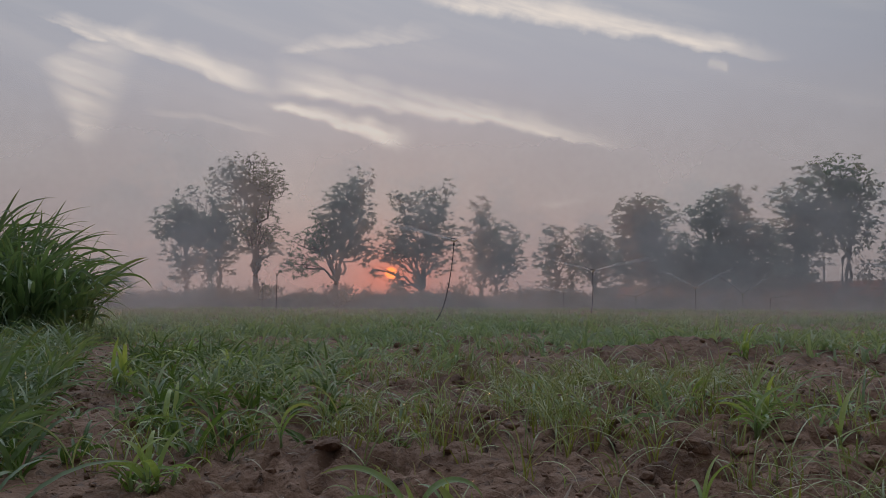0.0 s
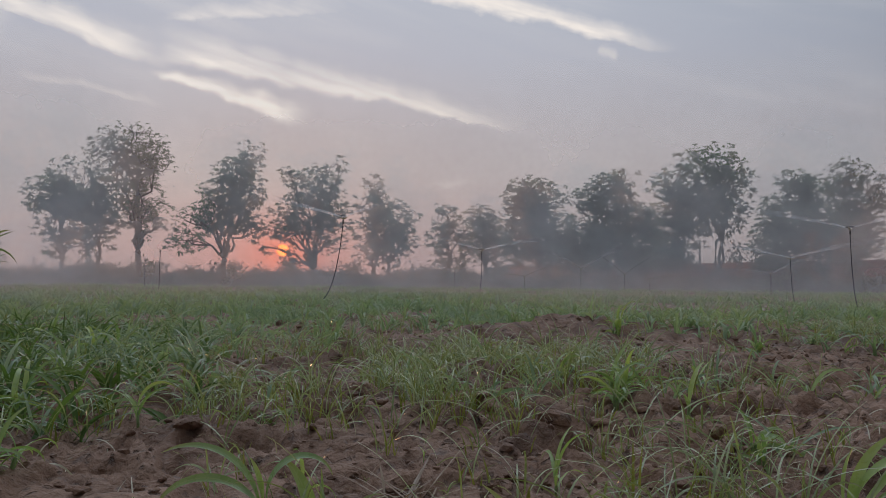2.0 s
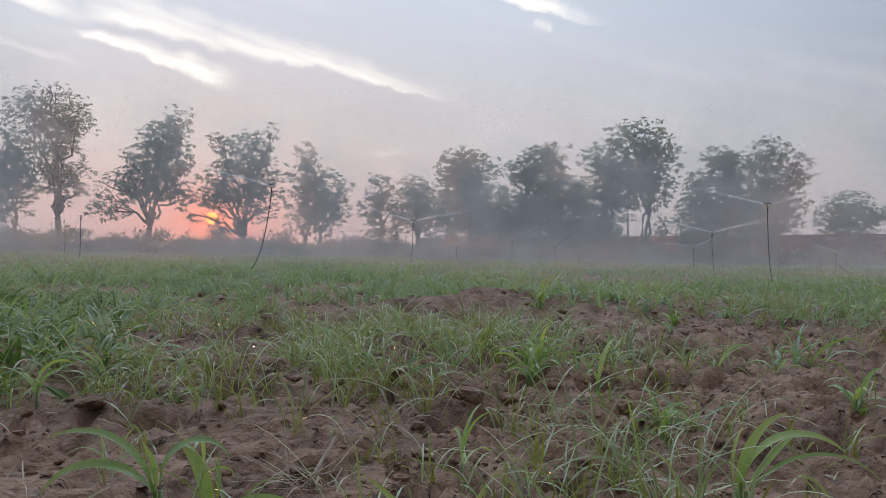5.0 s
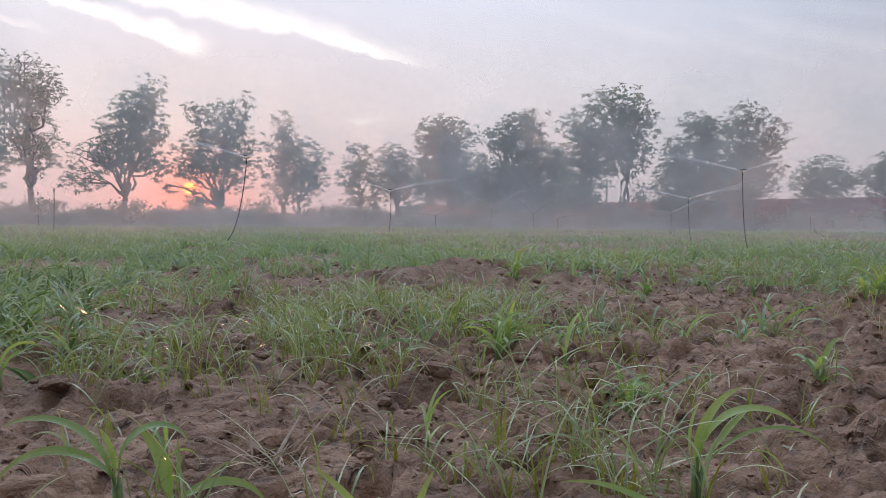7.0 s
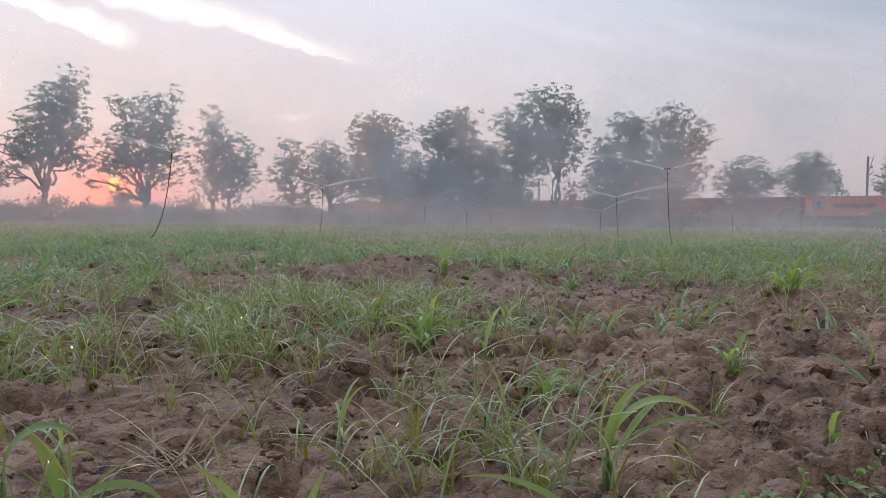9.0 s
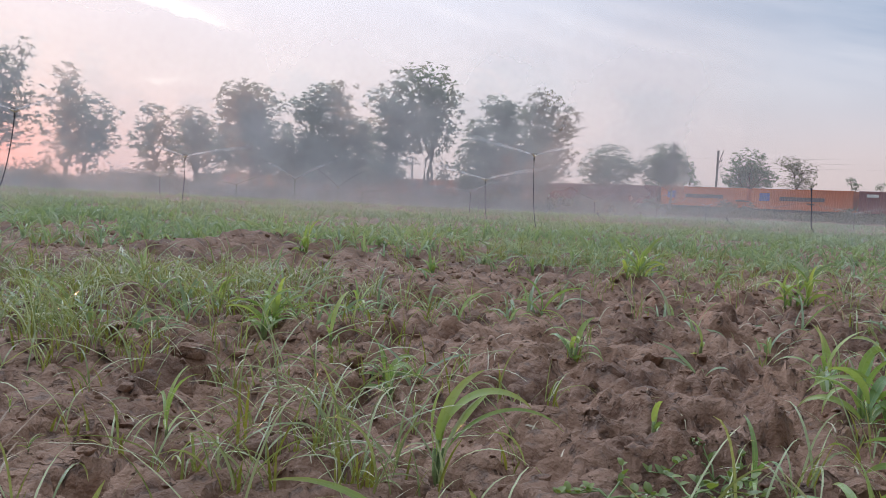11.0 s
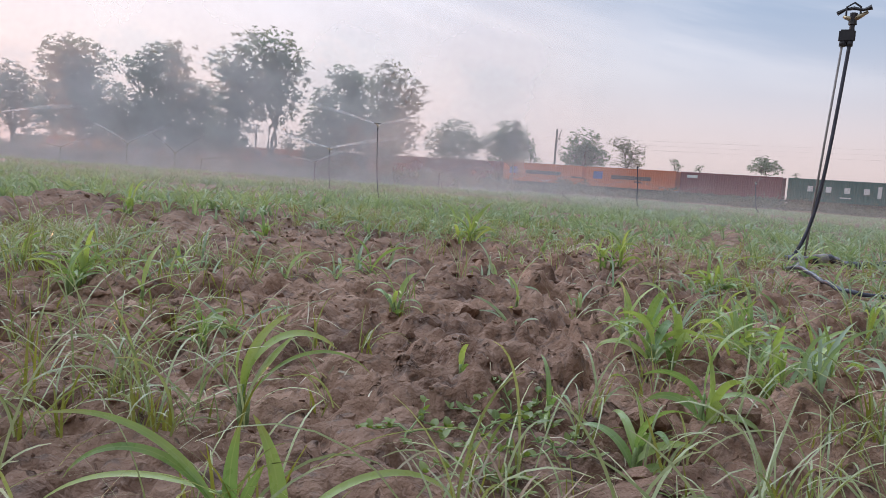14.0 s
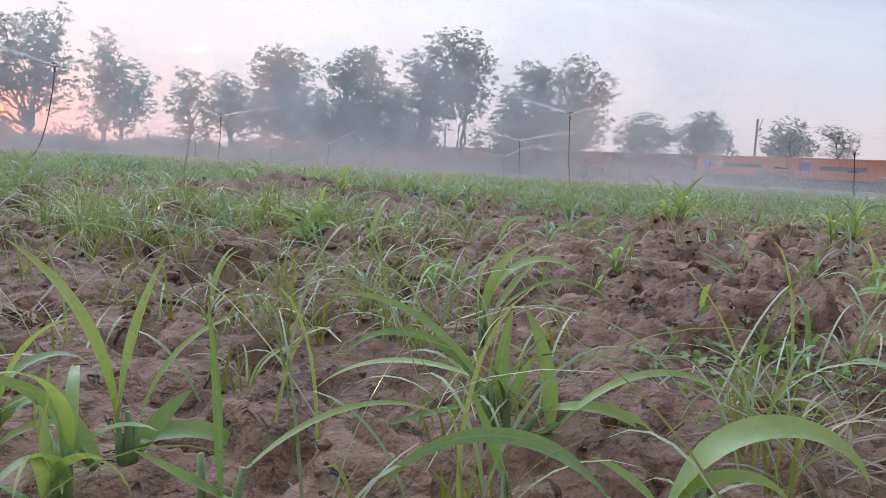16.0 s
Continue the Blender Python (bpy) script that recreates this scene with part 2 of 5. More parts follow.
def spray_and_haze(name, most, scale, lift=False, foot=0.1):
    """Spray, mist and haze in the air: light passes partly, the rest is scattered white."""
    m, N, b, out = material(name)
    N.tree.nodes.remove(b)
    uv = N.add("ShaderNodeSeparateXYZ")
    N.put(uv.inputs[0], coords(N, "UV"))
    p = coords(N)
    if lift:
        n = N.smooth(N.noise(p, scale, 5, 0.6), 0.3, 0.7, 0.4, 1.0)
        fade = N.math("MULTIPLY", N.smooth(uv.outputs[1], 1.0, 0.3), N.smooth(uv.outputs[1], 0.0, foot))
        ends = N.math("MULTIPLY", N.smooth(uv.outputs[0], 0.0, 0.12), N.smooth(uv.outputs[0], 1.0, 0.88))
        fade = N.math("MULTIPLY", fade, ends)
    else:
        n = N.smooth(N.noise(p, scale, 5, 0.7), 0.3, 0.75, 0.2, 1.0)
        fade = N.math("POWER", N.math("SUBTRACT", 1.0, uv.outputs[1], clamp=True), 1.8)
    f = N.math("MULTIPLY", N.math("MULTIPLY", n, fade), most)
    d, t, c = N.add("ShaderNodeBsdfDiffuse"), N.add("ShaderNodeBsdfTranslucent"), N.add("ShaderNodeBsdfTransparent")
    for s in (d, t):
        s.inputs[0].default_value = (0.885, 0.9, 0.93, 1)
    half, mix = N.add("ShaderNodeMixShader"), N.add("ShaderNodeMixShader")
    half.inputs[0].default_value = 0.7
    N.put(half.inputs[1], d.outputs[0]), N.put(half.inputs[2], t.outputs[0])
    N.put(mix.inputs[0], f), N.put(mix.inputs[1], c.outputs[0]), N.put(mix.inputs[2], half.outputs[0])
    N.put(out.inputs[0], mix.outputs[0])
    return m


SOIL = soil_material()
CROP = leaf_material("crop_leaf", (0.14, 0.28, 0.125), (0.46, 0.57, 0.19), rib=(0.38, 0.48, 0.24), tip=(0.34, 0.3, 0.1), through=0.38, rough=0.3, island=False)
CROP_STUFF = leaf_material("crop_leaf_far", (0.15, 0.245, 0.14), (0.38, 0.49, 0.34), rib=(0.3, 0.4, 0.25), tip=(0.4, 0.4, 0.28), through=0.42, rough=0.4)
GRASS = leaf_material("thin_grass", (0.13, 0.185, 0.06), (0.46, 0.52, 0.28), tip=(0.56, 0.51, 0.36), through=0.3, rough=0.26)
SHOOT = leaf_material("grass_shoot", (0.14, 0.17, 0.03), (0.36, 0.36, 0.09), through=0.35, rough=0.35)
DRY = leaf_material("dry_grass", (0.25, 0.21, 0.13), (0.62, 0.58, 0.46), through=0.25, rough=0.4)
STRAW = leaf_material("brown_straw", (0.16, 0.1, 0.055), (0.38, 0.27, 0.17), through=0.2, rough=0.5)
LUSH = leaf_material("lush_grass", (0.08, 0.16, 0.075), (0.25, 0.36, 0.2), rib=(0.2, 0.3, 0.1), tip=(0.3, 0.26, 0.1), through=0.35, rough=0.4)
WEED = leaf_material("weed_leaf", (0.09, 0.15, 0.035), (0.26, 0.34, 0.09), rib=(0.24, 0.32, 0.12), through=0.4, rough=0.4, island=False)
CROP_LUSH = leaf_material("crop_leaf_lush", (0.05, 0.115, 0.032), (0.16, 0.26, 0.075), rib=(0.2, 0.3, 0.12), tip=(0.26, 0.26, 0.1), through=0.36, rough=0.36)
# tree leaves coloured lighter than real ones, taking in part of the haze
FOLIAGE = leaf_material("tree_leaf", (0.125, 0.18, 0.145), (0.22, 0.285, 0.235), through=0.45, rough=0.5, scale=0.6)
FOLIAGE_PALE = leaf_material("tree_leaf_pale", (0.17, 0.18, 0.155), (0.27, 0.285, 0.245), through=0.45, rough=0.5, scale=0.6)
BUSH = leaf_material("bush_leaf", (0.075, 0.078, 0.052), (0.15, 0.15, 0.108), through=0.25, rough=0.55, scale=0.4)
BARK = plain("bark", (0.1, 0.075, 0.055), 0.9, vary=0.4, scale=3.0, relief=0.03)
STEM = plain("leaf_sheath", (0.22, 0.31, 0.12), 0.5, vary=0.3, scale=40.0)
PIPE = plain("black_pipe", (0.05, 0.054, 0.075), 0.2, vary=0.35, scale=20.0)
STAKE = plain("grey_stake", (0.27, 0.245, 0.235), 0.6, vary=0.3, scale=20.0)
NOZZLE = plain("sprinkler_plastic", (0.03, 0.03, 0.035), 0.45, vary=0.3, scale=30.0)
BRASS = plain("sprinkler_metal", (0.45, 0.38, 0.25), 0.4, metal=0.8, vary=0.3, scale=30.0)
BALLAST = plain("ballast", (0.2, 0.17, 0.15), 0.95, vary=0.5, scale=5.0, relief=0.06)
STEEL = plain("galvanised_steel", (0.16, 0.16, 0.17), 0.55, metal=0.4, vary=0.2, scale=3.0)
WAGON = plain("wagon_steel", (0.075, 0.06, 0.055), 0.7, vary=0.4, scale=3.0)
RAIL = plain("rail_steel", (0.2, 0.13, 0.1), 0.5, metal=0.6, vary=0.3, scale=3.0)
WHITE = plain("white_marking", (0.72, 0.72, 0.7), 0.5, vary=0.1, scale=2.0)
BLUE = plain("blue_marking", (0.05, 0.1, 0.36), 0.5, vary=0.1, scale=2.0)
DARKMARK = plain("dark_marking", (0.1, 0.07, 0.07), 0.5, vary=0.1, scale=2.0)
PAINT = {"orange": painted_steel("orange_paint", (0.62, 0.15, 0.035)), "maroon": painted_steel("maroon_paint", (0.2, 0.035, 0.04)),
         "green": painted_steel("green_paint", (0.03, 0.12, 0.1)), "blue": painted_steel("blue_paint", (0.045, 0.06, 0.24))}
# for sheets that add the air's haze before trees and far field
TREE_HAZE = spray_and_haze("tree_haze", 0.57, 0.09, lift=True, foot=0.004)
LOWMIST = spray_and_haze("low_mist", 0.11, 0.16, lift=True, foot=0.01)
THINMIST = spray_and_haze("thin_mist", 0.22, 0.2, lift=True)
SPRAY = spray_and_haze("water_spray", 0.45, 5.0)


# ---- shape helpers ----
def mesh_of(name, verts, faces, mat_, uv=None, smooth=False):
    me = bpy.data.meshes.new(name)
    me.from_pydata(np.asarray(verts).tolist(), [], np.asarray(faces).tolist() if not isinstance(faces, list) else faces)
    me.materials.append(mat_)
    if uv is not None:
        layer = me.uv_layers.new(name="UVMap")
        layer.data.foreach_set("uv", np.asarray(uv, np.float32)[np.concatenate([np.asarray(f) for f in faces])].ravel() if isinstance(faces, list) else np.asarray(uv, np.float32)[np.asarray(faces).ravel()].ravel())
    if smooth:
        me.polygons.foreach_set("use_smooth", np.ones(len(me.polygons), bool))
    me.update()
    return me


def thing(name, label, category, m=None, group="", kind=""):
    e = new(name)
    e.empty_display_size = 0.1
    if m is not None:
        e.matrix_world = m
    return tagged(e, label, category, group, kind)


def part(name, me, parent, label="", at=None):
    o = new(name, me)
    o.parent = parent
    if at is not None:
        o.matrix_basis = at
    return tagged(o, label)


def bm_mesh(name, bm, mat_, smooth=False):
    me = bpy.data.meshes.new(name)
    bm.to_mesh(me)
    bm.free()
    me.materials.append(mat_)
    if smooth:
        me.polygons.foreach_set("use_smooth", np.ones(len(me.polygons), bool))
    return me


def box(name, size, centre, mat_, bevel=0.0):
    bm = bmesh.new()
    bmesh.ops.create_cube(bm, size=1)
    for v in bm.verts:
        v.co = Vector((v.co.x * size[0] + centre[0], v.co.y * size[1] + centre[1], v.co.z * size[2] + centre[2]))
    if bevel:
        bmesh.ops.bevel(bm, geom=bm.edges[:], offset=bevel, segments=1, affect="EDGES")
    return bm_mesh(name, bm, mat_)


def tube(points, radii, sides=6, cap=True):
    """Verts and faces of a tube through the points."""
    p = np.asarray(points, float)
    n = len(p)
    d = np.gradient(p, axis=0)
    d /= np.linalg.norm(d, axis=1)[:, None] + 1e-9
    ref = np.where(np.abs(d[:, 2:3]) < 0.9, [[0, 0, 1.0]], [[1.0, 0, 0]])
    ref = np.repeat(ref[:1], n, 0)
    a = np.cross(d, ref)
    a /= np.linalg.norm(a, axis=1)[:, None] + 1e-9
    b = np.cross(d, a)
    ang = np.arange(sides) * 2 * np.pi / sides
    r = np.broadcast_to(np.asarray(radii, float), (n,))[:, None, None]
    v = (p[:, None] + r * (np.cos(ang)[None, :, None] * a[:, None] + np.sin(ang)[None, :, None] * b[:, None])).reshape(-1, 3)
    i, j = np.meshgrid(np.arange(n - 1), np.arange(sides), indexing="ij")
    k = (j + 1) % sides
    f = np.stack([i * sides + j, i * sides + k, (i + 1) * sides + k, (i + 1) * sides + j], -1).reshape(-1, 4).tolist()
    if cap:
        f.append(list(range(sides))[::-1])
        f.append(list(range((n - 1) * sides, n * sides)))
    return v, f


def join(pieces):
    vs, fs, n = [], [], 0
    for v, f in pieces:
        vs.append(np.asarray(v))
        fs += [[q + n for q in face] for face in f]
        n += len(v)
    return np.concatenate(vs), fs


def blades(base, heading, length, width, lean, bend, segs=6, fold=0.25, twist=0.0, roll=0.0):
    """Many arching leaves at once: verts, quads and uv. lean and bend: radians from upright at the foot and added to the tip."""
    base, heading = np.atleast_2d(base), np.atleast_1d(heading)
    n = len(base)
    s = np.linspace(0, 1, segs + 1)[None]
    theta = np.asarray(lean).reshape(-1, 1) + np.asarray(bend).reshape(-1, 1) * s ** 1.4
    step = np.asarray(length).reshape(-1, 1) / segs
    mid = 0.5 * (theta[:, 1:] + theta[:, :-1])
    out = np.concatenate([np.zeros((n, 1)), np.cumsum(np.sin(mid) * step, 1)], 1)
    up = np.concatenate([np.zeros((n, 1)), np.cumsum(np.cos(mid) * step, 1)], 1)
    hx, hy = np.cos(heading)[:, None], np.sin(heading)[:, None]
    side = np.asarray(twist).reshape(-1, 1) * s ** 2 * np.asarray(length).reshape(-1, 1)
    c = np.stack([base[:, :1] + hx * out - hy * side, base[:, 1:2] + hy * out + hx * side, base[:, 2:3] + up], -1)
    w = np.asarray(width).reshape(-1, 1) * np.clip(0.45 + 2.2 * s, 0, 1) * (1 - s ** 2.2) ** 0.8 * 0.5 + 0.0006
    across = np.stack([-hy + 0 * s, hx + 0 * s, 0 * s + 0 * hx], -1)
    nrm = np.stack([-hx * np.cos(theta), -hy * np.cos(theta), np.sin(theta)], -1)
    turned = np.asarray(roll).reshape(-1, 1, 1) * np.minimum(1, 0.25 + 1.5 * s)[..., None]
    across, nrm = across * np.cos(turned) + nrm * np.sin(turned), nrm * np.cos(turned) - across * np.sin(turned)
    cols = 3 if fold else 2
    if fold:
        lift = nrm * (w * fold)[..., None]
        v = np.stack([c - across * w[..., None] + lift, c, c + across * w[..., None] + lift], 2)
        us = np.array([0, 0.5, 1])
    else:
        v = np.stack([c - across * w[..., None], c + across * w[..., None]], 2)
        us = np.array([0, 1.0])
    uv = np.stack(np.broadcast_arrays(us[None, None, :], s[:, :, None] + np.zeros((n, 1, 1))), -1)
    b, i, j = np.meshgrid(np.arange(n), np.arange(segs), np.arange(cols - 1), indexing="ij")
    q = (b * (segs + 1) + i) * cols + j
    f = np.stack([q, q + 1, q + 1 + cols, q + cols], -1).reshape(-1, 4)
    return v.reshape(-1, 3), f, uv.reshape(-1, 2)


# ---- numbers without a pattern ----
def hashed(i, j, seed):
    h = (i.astype(np.int64) * 374761393 + j.astype(np.int64) * 668265263 + seed * 982451653) & 0xFFFFFFFF
    h = ((h ^ (h >> 13)) * 1274126177) & 0xFFFFFFFF
    return ((h ^ (h >> 16)) & 0xFFFFFF) / float(0xFFFFFF)


def vnoise(x, y, seed=0):
    i, j = np.floor(x), np.floor(y)
    u, v = x - i, y - j
    u, v = u * u * (3 - 2 * u), v * v * (3 - 2 * v)
    a, b = hashed(i, j, seed), hashed(i + 1, j, seed)
    c, d = hashed(i, j + 1, seed), hashed(i + 1, j + 1, seed)
    return (a * (1 - u) + b * u) * (1 - v) + (c * (1 - u) + d * u) * v - 0.5


def lumps(x, y, seed, sharp=1.0, size=1.0):
    """Rounded clods of uneven size, one in each unit cell or none."""
    i, j = np.floor(x), np.floor(y)
    best = np.zeros_like(x)
    for di in (-1, 0, 1):
        for dj in (-1, 0, 1):
            a, b = i + di, j + dj
            cx, cy = a + hashed(a, b, seed), b + hashed(a, b, seed + 7)
            r = size * (0.25 + 0.6 * hashed(a, b, seed + 13))
            h = hashed(a, b, seed + 29) ** 1.5
            t = hashed(a, b, seed + 31) * 3.1
            ex, ey = (x - cx) * np.cos(t) + (y - cy) * np.sin(t), (y - cy) * np.cos(t) - (x - cx) * np.sin(t)
            d = (ex * ex + 1.8 * ey * ey) / (r * r)
            best = np.maximum(best, h * np.clip(1 - d, 0, 1) ** (0.6 * sharp))
    return best


def field_edge(az):
    """How far the field reaches, by the azimuth in degrees."""
    t = np.clip((az - 12) / 40, 0, 1)
    return 54 + 32 * t * t * (3 - 2 * t)


def ground_z(x, y):
    x, y = np.asarray(x, float), np.asarray(y, float)
    d = np.hypot(x - STAND[0], y - STAND[1])
    az = np.degrees(np.arctan2(x - STAND[0], y - STAND[1]))
    near = np.clip((26 - d) / 16, 0, 1)
    # behind the walk the field lies smooth
    near = near * np.clip((64 - np.abs(az - 17)) / 6 + (d < 0.9), 0, 1)
    z = 0.10 * vnoise(x * 0.4, y * 0.4, 1) * np.clip((70 - d) / 30, 0, 1) + 0.07 * vnoise(x * 1.3, y * 1.1, 2) * np.clip((60 - d) / 30, 0, 1)
    wx, wy = x + 0.12 * vnoise(x * 3, y * 3, 40) + 0.05 * vnoise(x * 11, y * 11, 42), y + 0.12 * vnoise(x * 3, y * 3, 41) + 0.05 * vnoise(x * 11, y * 11, 43)
    path = np.exp(-(((x - 1.0) + 0.55 * (y - 4.6)) / 0.28) ** 2) * (y < 10) * (y > 1.5)
    rough = near * (1 - 0.65 * path) * np.clip(1.2 - d / 16, 0.35, 1)
    # worn flat crumbs: terraces between small hollows
    flakes = lambda k, seed, edge: np.clip((vnoise(wx * k, wy * k, seed) + 0.35 * vnoise(wx * k * 2.7, wy * k * 2.7, seed + 1)) / edge, -0.5, 0.5)
    broken = np.clip(0.5 + 2.2 * vnoise(x * 0.9, y * 0.9, 23), 0.1, 1)
    z += rough * (0.06 * vnoise(wx * 1.8, wy * 1.8, 3) + 0.034 * flakes(3.6, 4, 0.16) + 0.03 * flakes(8, 60, 0.2) * broken + 0.016 * flakes(19, 62, 0.3) + broken * (0.05 * lumps(wx * 8, wy * 8, 8, 0.35) + 0.026 * lumps(wx * 19, wy * 19, 18, 0.35)) + 0.035 * lumps(wx * 3.7, wy * 3.7, 48, 0.4, 0.9) - 0.02)
    z -= rough * (0.085 * lumps(wx * 5, wy * 5, 9, 0.4, 0.75) * np.clip(4 * vnoise(x * 1.4, y * 1.4, 21) + 0.6, 0, 1) + 0.065 * lumps(wx * 9, wy * 9, 19, 0.35, 0.7) * np.clip(4 * vnoise(x * 2.3, y * 2.3, 24) + 0.7, 0, 1) + 0.035 * lumps(wx * 17, wy * 17, 29, 0.35, 0.75))
    z += near * (0.011 * vnoise(wx * 26, wy * 26, 11) + 0.004 * vnoise(x * 60, y * 60, 12))
    # the long heap of loose soil
    ex, ey = (x - 3.85) * 0.86 + (y - 8.2) * 0.5, (y - 8.2) * 0.86 - (x - 3.85) * 0.5
    heap = np.exp(-(ex / 1.3) ** 2 - (ey / 0.6) ** 2)
    z += 0.2 * heap * (1 + 0.5 * vnoise(x * 2.5, y * 2.5, 15))
    # bank along the far edge
    e = field_edge(az)
    z += 0.2 * np.exp(-((d - e) / 1.6) ** 2) * (1 + 0.8 * vnoise(x * 0.5, y * 0.5, 16)) * (np.abs(az - 20) < 75)
    return z - 0.03 + 0.028 * near


# ---- ground: one sheet to the horizon ----
def build_ground():
    fine = np.radians(np.arange(-42, 76.01, 0.25))
    rest = np.radians(np.arange(80, 316, 4.0))
    ang = np.concatenate([fine, rest])
    rad = [0.25]
    while rad[-1] < 4800:
        rad.append(rad[-1] * (1.012 if rad[-1] < 1.1 else 1.0075 if rad[-1] < 8 else 1.01 if rad[-1] < 90 else 1.14))
    rad = np.array(rad)
    a, r = np.meshgrid(ang, rad, indexing="ij")
    x, y = STAND[0] + 0.05 + r * np.sin(a), STAND[1] - 0.75 + r * np.cos(a)
    z = ground_z(x, y)
    v = np.stack([x, y, z], -1).reshape(-1, 3)
    na, nr = len(ang), len(rad)
    i, j = np.meshgrid(np.arange(na), np.arange(nr - 1), indexing="ij")
    k = (i + 1) % na
    f = np.stack([i * nr + j, i * nr + j + 1, k * nr + j + 1, k * nr + j], -1).reshape(-1, 4)
    v = np.concatenate([v, [[STAND[0] + 0.05, STAND[1] - 0.75, 0.0]]])
    faces = f.tolist() + [[(n * nr), ((n + 1) % na) * nr, na * nr] for n in range(na)]
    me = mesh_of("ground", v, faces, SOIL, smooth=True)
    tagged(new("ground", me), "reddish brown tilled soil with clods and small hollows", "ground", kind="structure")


build_ground()


# ---- railway: embankment, rails, masts, wires, train ----
FOOT = Vector((96.3, 45.2, 0))
ALONG = Vector((-0.4226, 0.9063, 0))
AWAY = Vector((0.9063, 0.4226, 0))


def rail_pose(s, off, z=0.0):
    p = FOOT + ALONG * s + AWAY * off
    return Matrix.Translation((p.x, p.y, z)) @ Matrix(((-ALONG.x, AWAY.x, 0, 0), (-ALONG.y, AWAY.y, 0, 0), (0, 0, 1, 0), (0, 0, 0, 1)))


def loft(name, profile, x0, x1, mat_):
    n = len(profile)
    v = [(x0, y, z) for y, z in profile] + [(x1, y, z) for y, z in profile]
    f = [[i, i + 1, n + i + 1, n + i] for i in range(n - 1)] + [list(range(n))[::-1], list(range(n, 2 * n))]
    return mesh_of(name, v, f, mat_)


bank = new("railway_embankment", loft("railway_embankment", [(-5.0, -0.1), (-2.6, 0.0), (-1.7, 0.22), (6.2, 0.22), (7.4, -0.1)], -330, 140, BALLAST))
bank.matrix_world = rail_pose(0, 0)
tagged(bank, "grey stone ballast bed of a railway line", "embankment", kind="structure")
for o in (-0.84, 0.84, 3.66, 5.34):
    r = new("rail", loft("rail", [(-0.035, 0.22), (-0.035, 0.37), (0.035, 0.37), (0.035, 0.22)], -330, 140, RAIL))
    r.matrix_world = rail_pose(0, o)
    tagged(r, "rusty steel rail on the ballast bed", "rail", group="railway rails", kind="structure")


def corrugated(name, length, height, mat_, pitch=0.28, deep=0.036):
    """A trapezoid-folded steel wall along x, facing -y."""
    xs, ys, x, n = [], [], -length / 2, 0
    while x < length / 2:
        for dx, dy in ((0, 0), (pitch * 0.3, 0), (pitch * 0.45, deep), (pitch * 0.85, deep)):
            xs.append(min(x + dx, length / 2)), ys.append(dy)
        x += pitch
    xs.append(length / 2), ys.append(0)
    n = len(xs)
    v = [(a, b, 0) for a, b in zip(xs, ys)] + [(a, b, height) for a, b in zip(xs, ys)]
    return mesh_of(name, v, [[i, i + 1, n + i + 1, n + i] for i in range(n - 1)], mat_)


def container(colour, marks):
    paint = PAINT[colour]
    top = thing("shipping_container", {"orange": "orange corrugated steel shipping container with blue emblem",
                                       "maroon": "maroon corrugated steel shipping container on wagon",
                                       "green": "dark green corrugated shipping container with white marks",
                                       "blue": "dark blue corrugated steel shipping container on wagon"}[colour], "container", group="containers on the train")
    L, W, H = 12.19, 2.44, 2.59
    side = corrugated("side_panel", L - 0.3, H - 0.3, paint)
    part("side_panel", side, top, at=pose(0, -W / 2 + 0.03, 0.16))
    part("side_panel", side, top, at=pose(0, W / 2 - 0.03, 0.16, 0, 0, 180))
    end = corrugated("end_panel", W - 0.3, H - 0.3, paint)
    part("end_panel", end, top, at=pose(-L / 2 + 0.03, 0, 0.16, 0, 0, -90))
    part("end_panel", end, top, at=pose(L / 2 - 0.03, 0, 0.16, 0, 0, 90))
    part("roof", box("roof", (L - 0.2, W - 0.1, 0.05), (0, 0, H - 0.06), paint), top)
    post = box("corner_post", (0.16, 0.16, H), (0, 0, H / 2), paint, 0.015)
    for x in (-L / 2 + 0.08, L / 2 - 0.08):
        for y in (-W / 2 + 0.08, W / 2 - 0.08):
            part("corner_post", post, top, at=pose(x, y, 0))
    rail_ = box("side_rail", (L - 0.32, 0.1, 0.14), (0, 0, 0), paint, 0.01)
    for y in (-W / 2 + 0.05, W / 2 - 0.05):
        for z in (0.09, H - 0.08):
            part("side_rail", rail_, top, at=pose(0, y, z))
    for x, z, w, h, m in marks:
        part("marking", box("marking", (w, 0.012, h), (x, -W / 2 - 0.004, z), m), top, "painted marking")
    return top


def wagon():
    top = thing("flat_wagon", "dark steel flat wagon under a container", "wagon", group="flat wagons of the train")
    part("underframe", box("underframe", (12.5, 2.0, 0.28), (0, 0, 0.84), WAGON, 0.02), top)
    part("sole_bar", box("sole_bar", (9.4, 0.25, 0.3), (0, -0.9, 0.6), WAGON, 0.02), top)
    part("sole_bar", box("sole_bar", (9.4, 0.25, 0.3), (0, 0.9, 0.6), WAGON, 0.02), top)
    wheel, _f = tube([(0, -0.07, 0), (0, 0.07, 0)], 0.43, 18)
    wheel = mesh_of("wheel", wheel, _f, WAGON)
    for bx in (-4.6, 4.6):
        bogie = part("bogie", box("bogie", (2.7, 2.1, 0.28), (0, 0, 0), WAGON, 0.04), top, at=pose(bx, 0, 0.52))
        for wx in (-0.95, 0.95):
            for wy in (-0.84, 0.84):
                part("wheel", wheel, bogie, at=pose(wx, wy, -0.09))
    return top


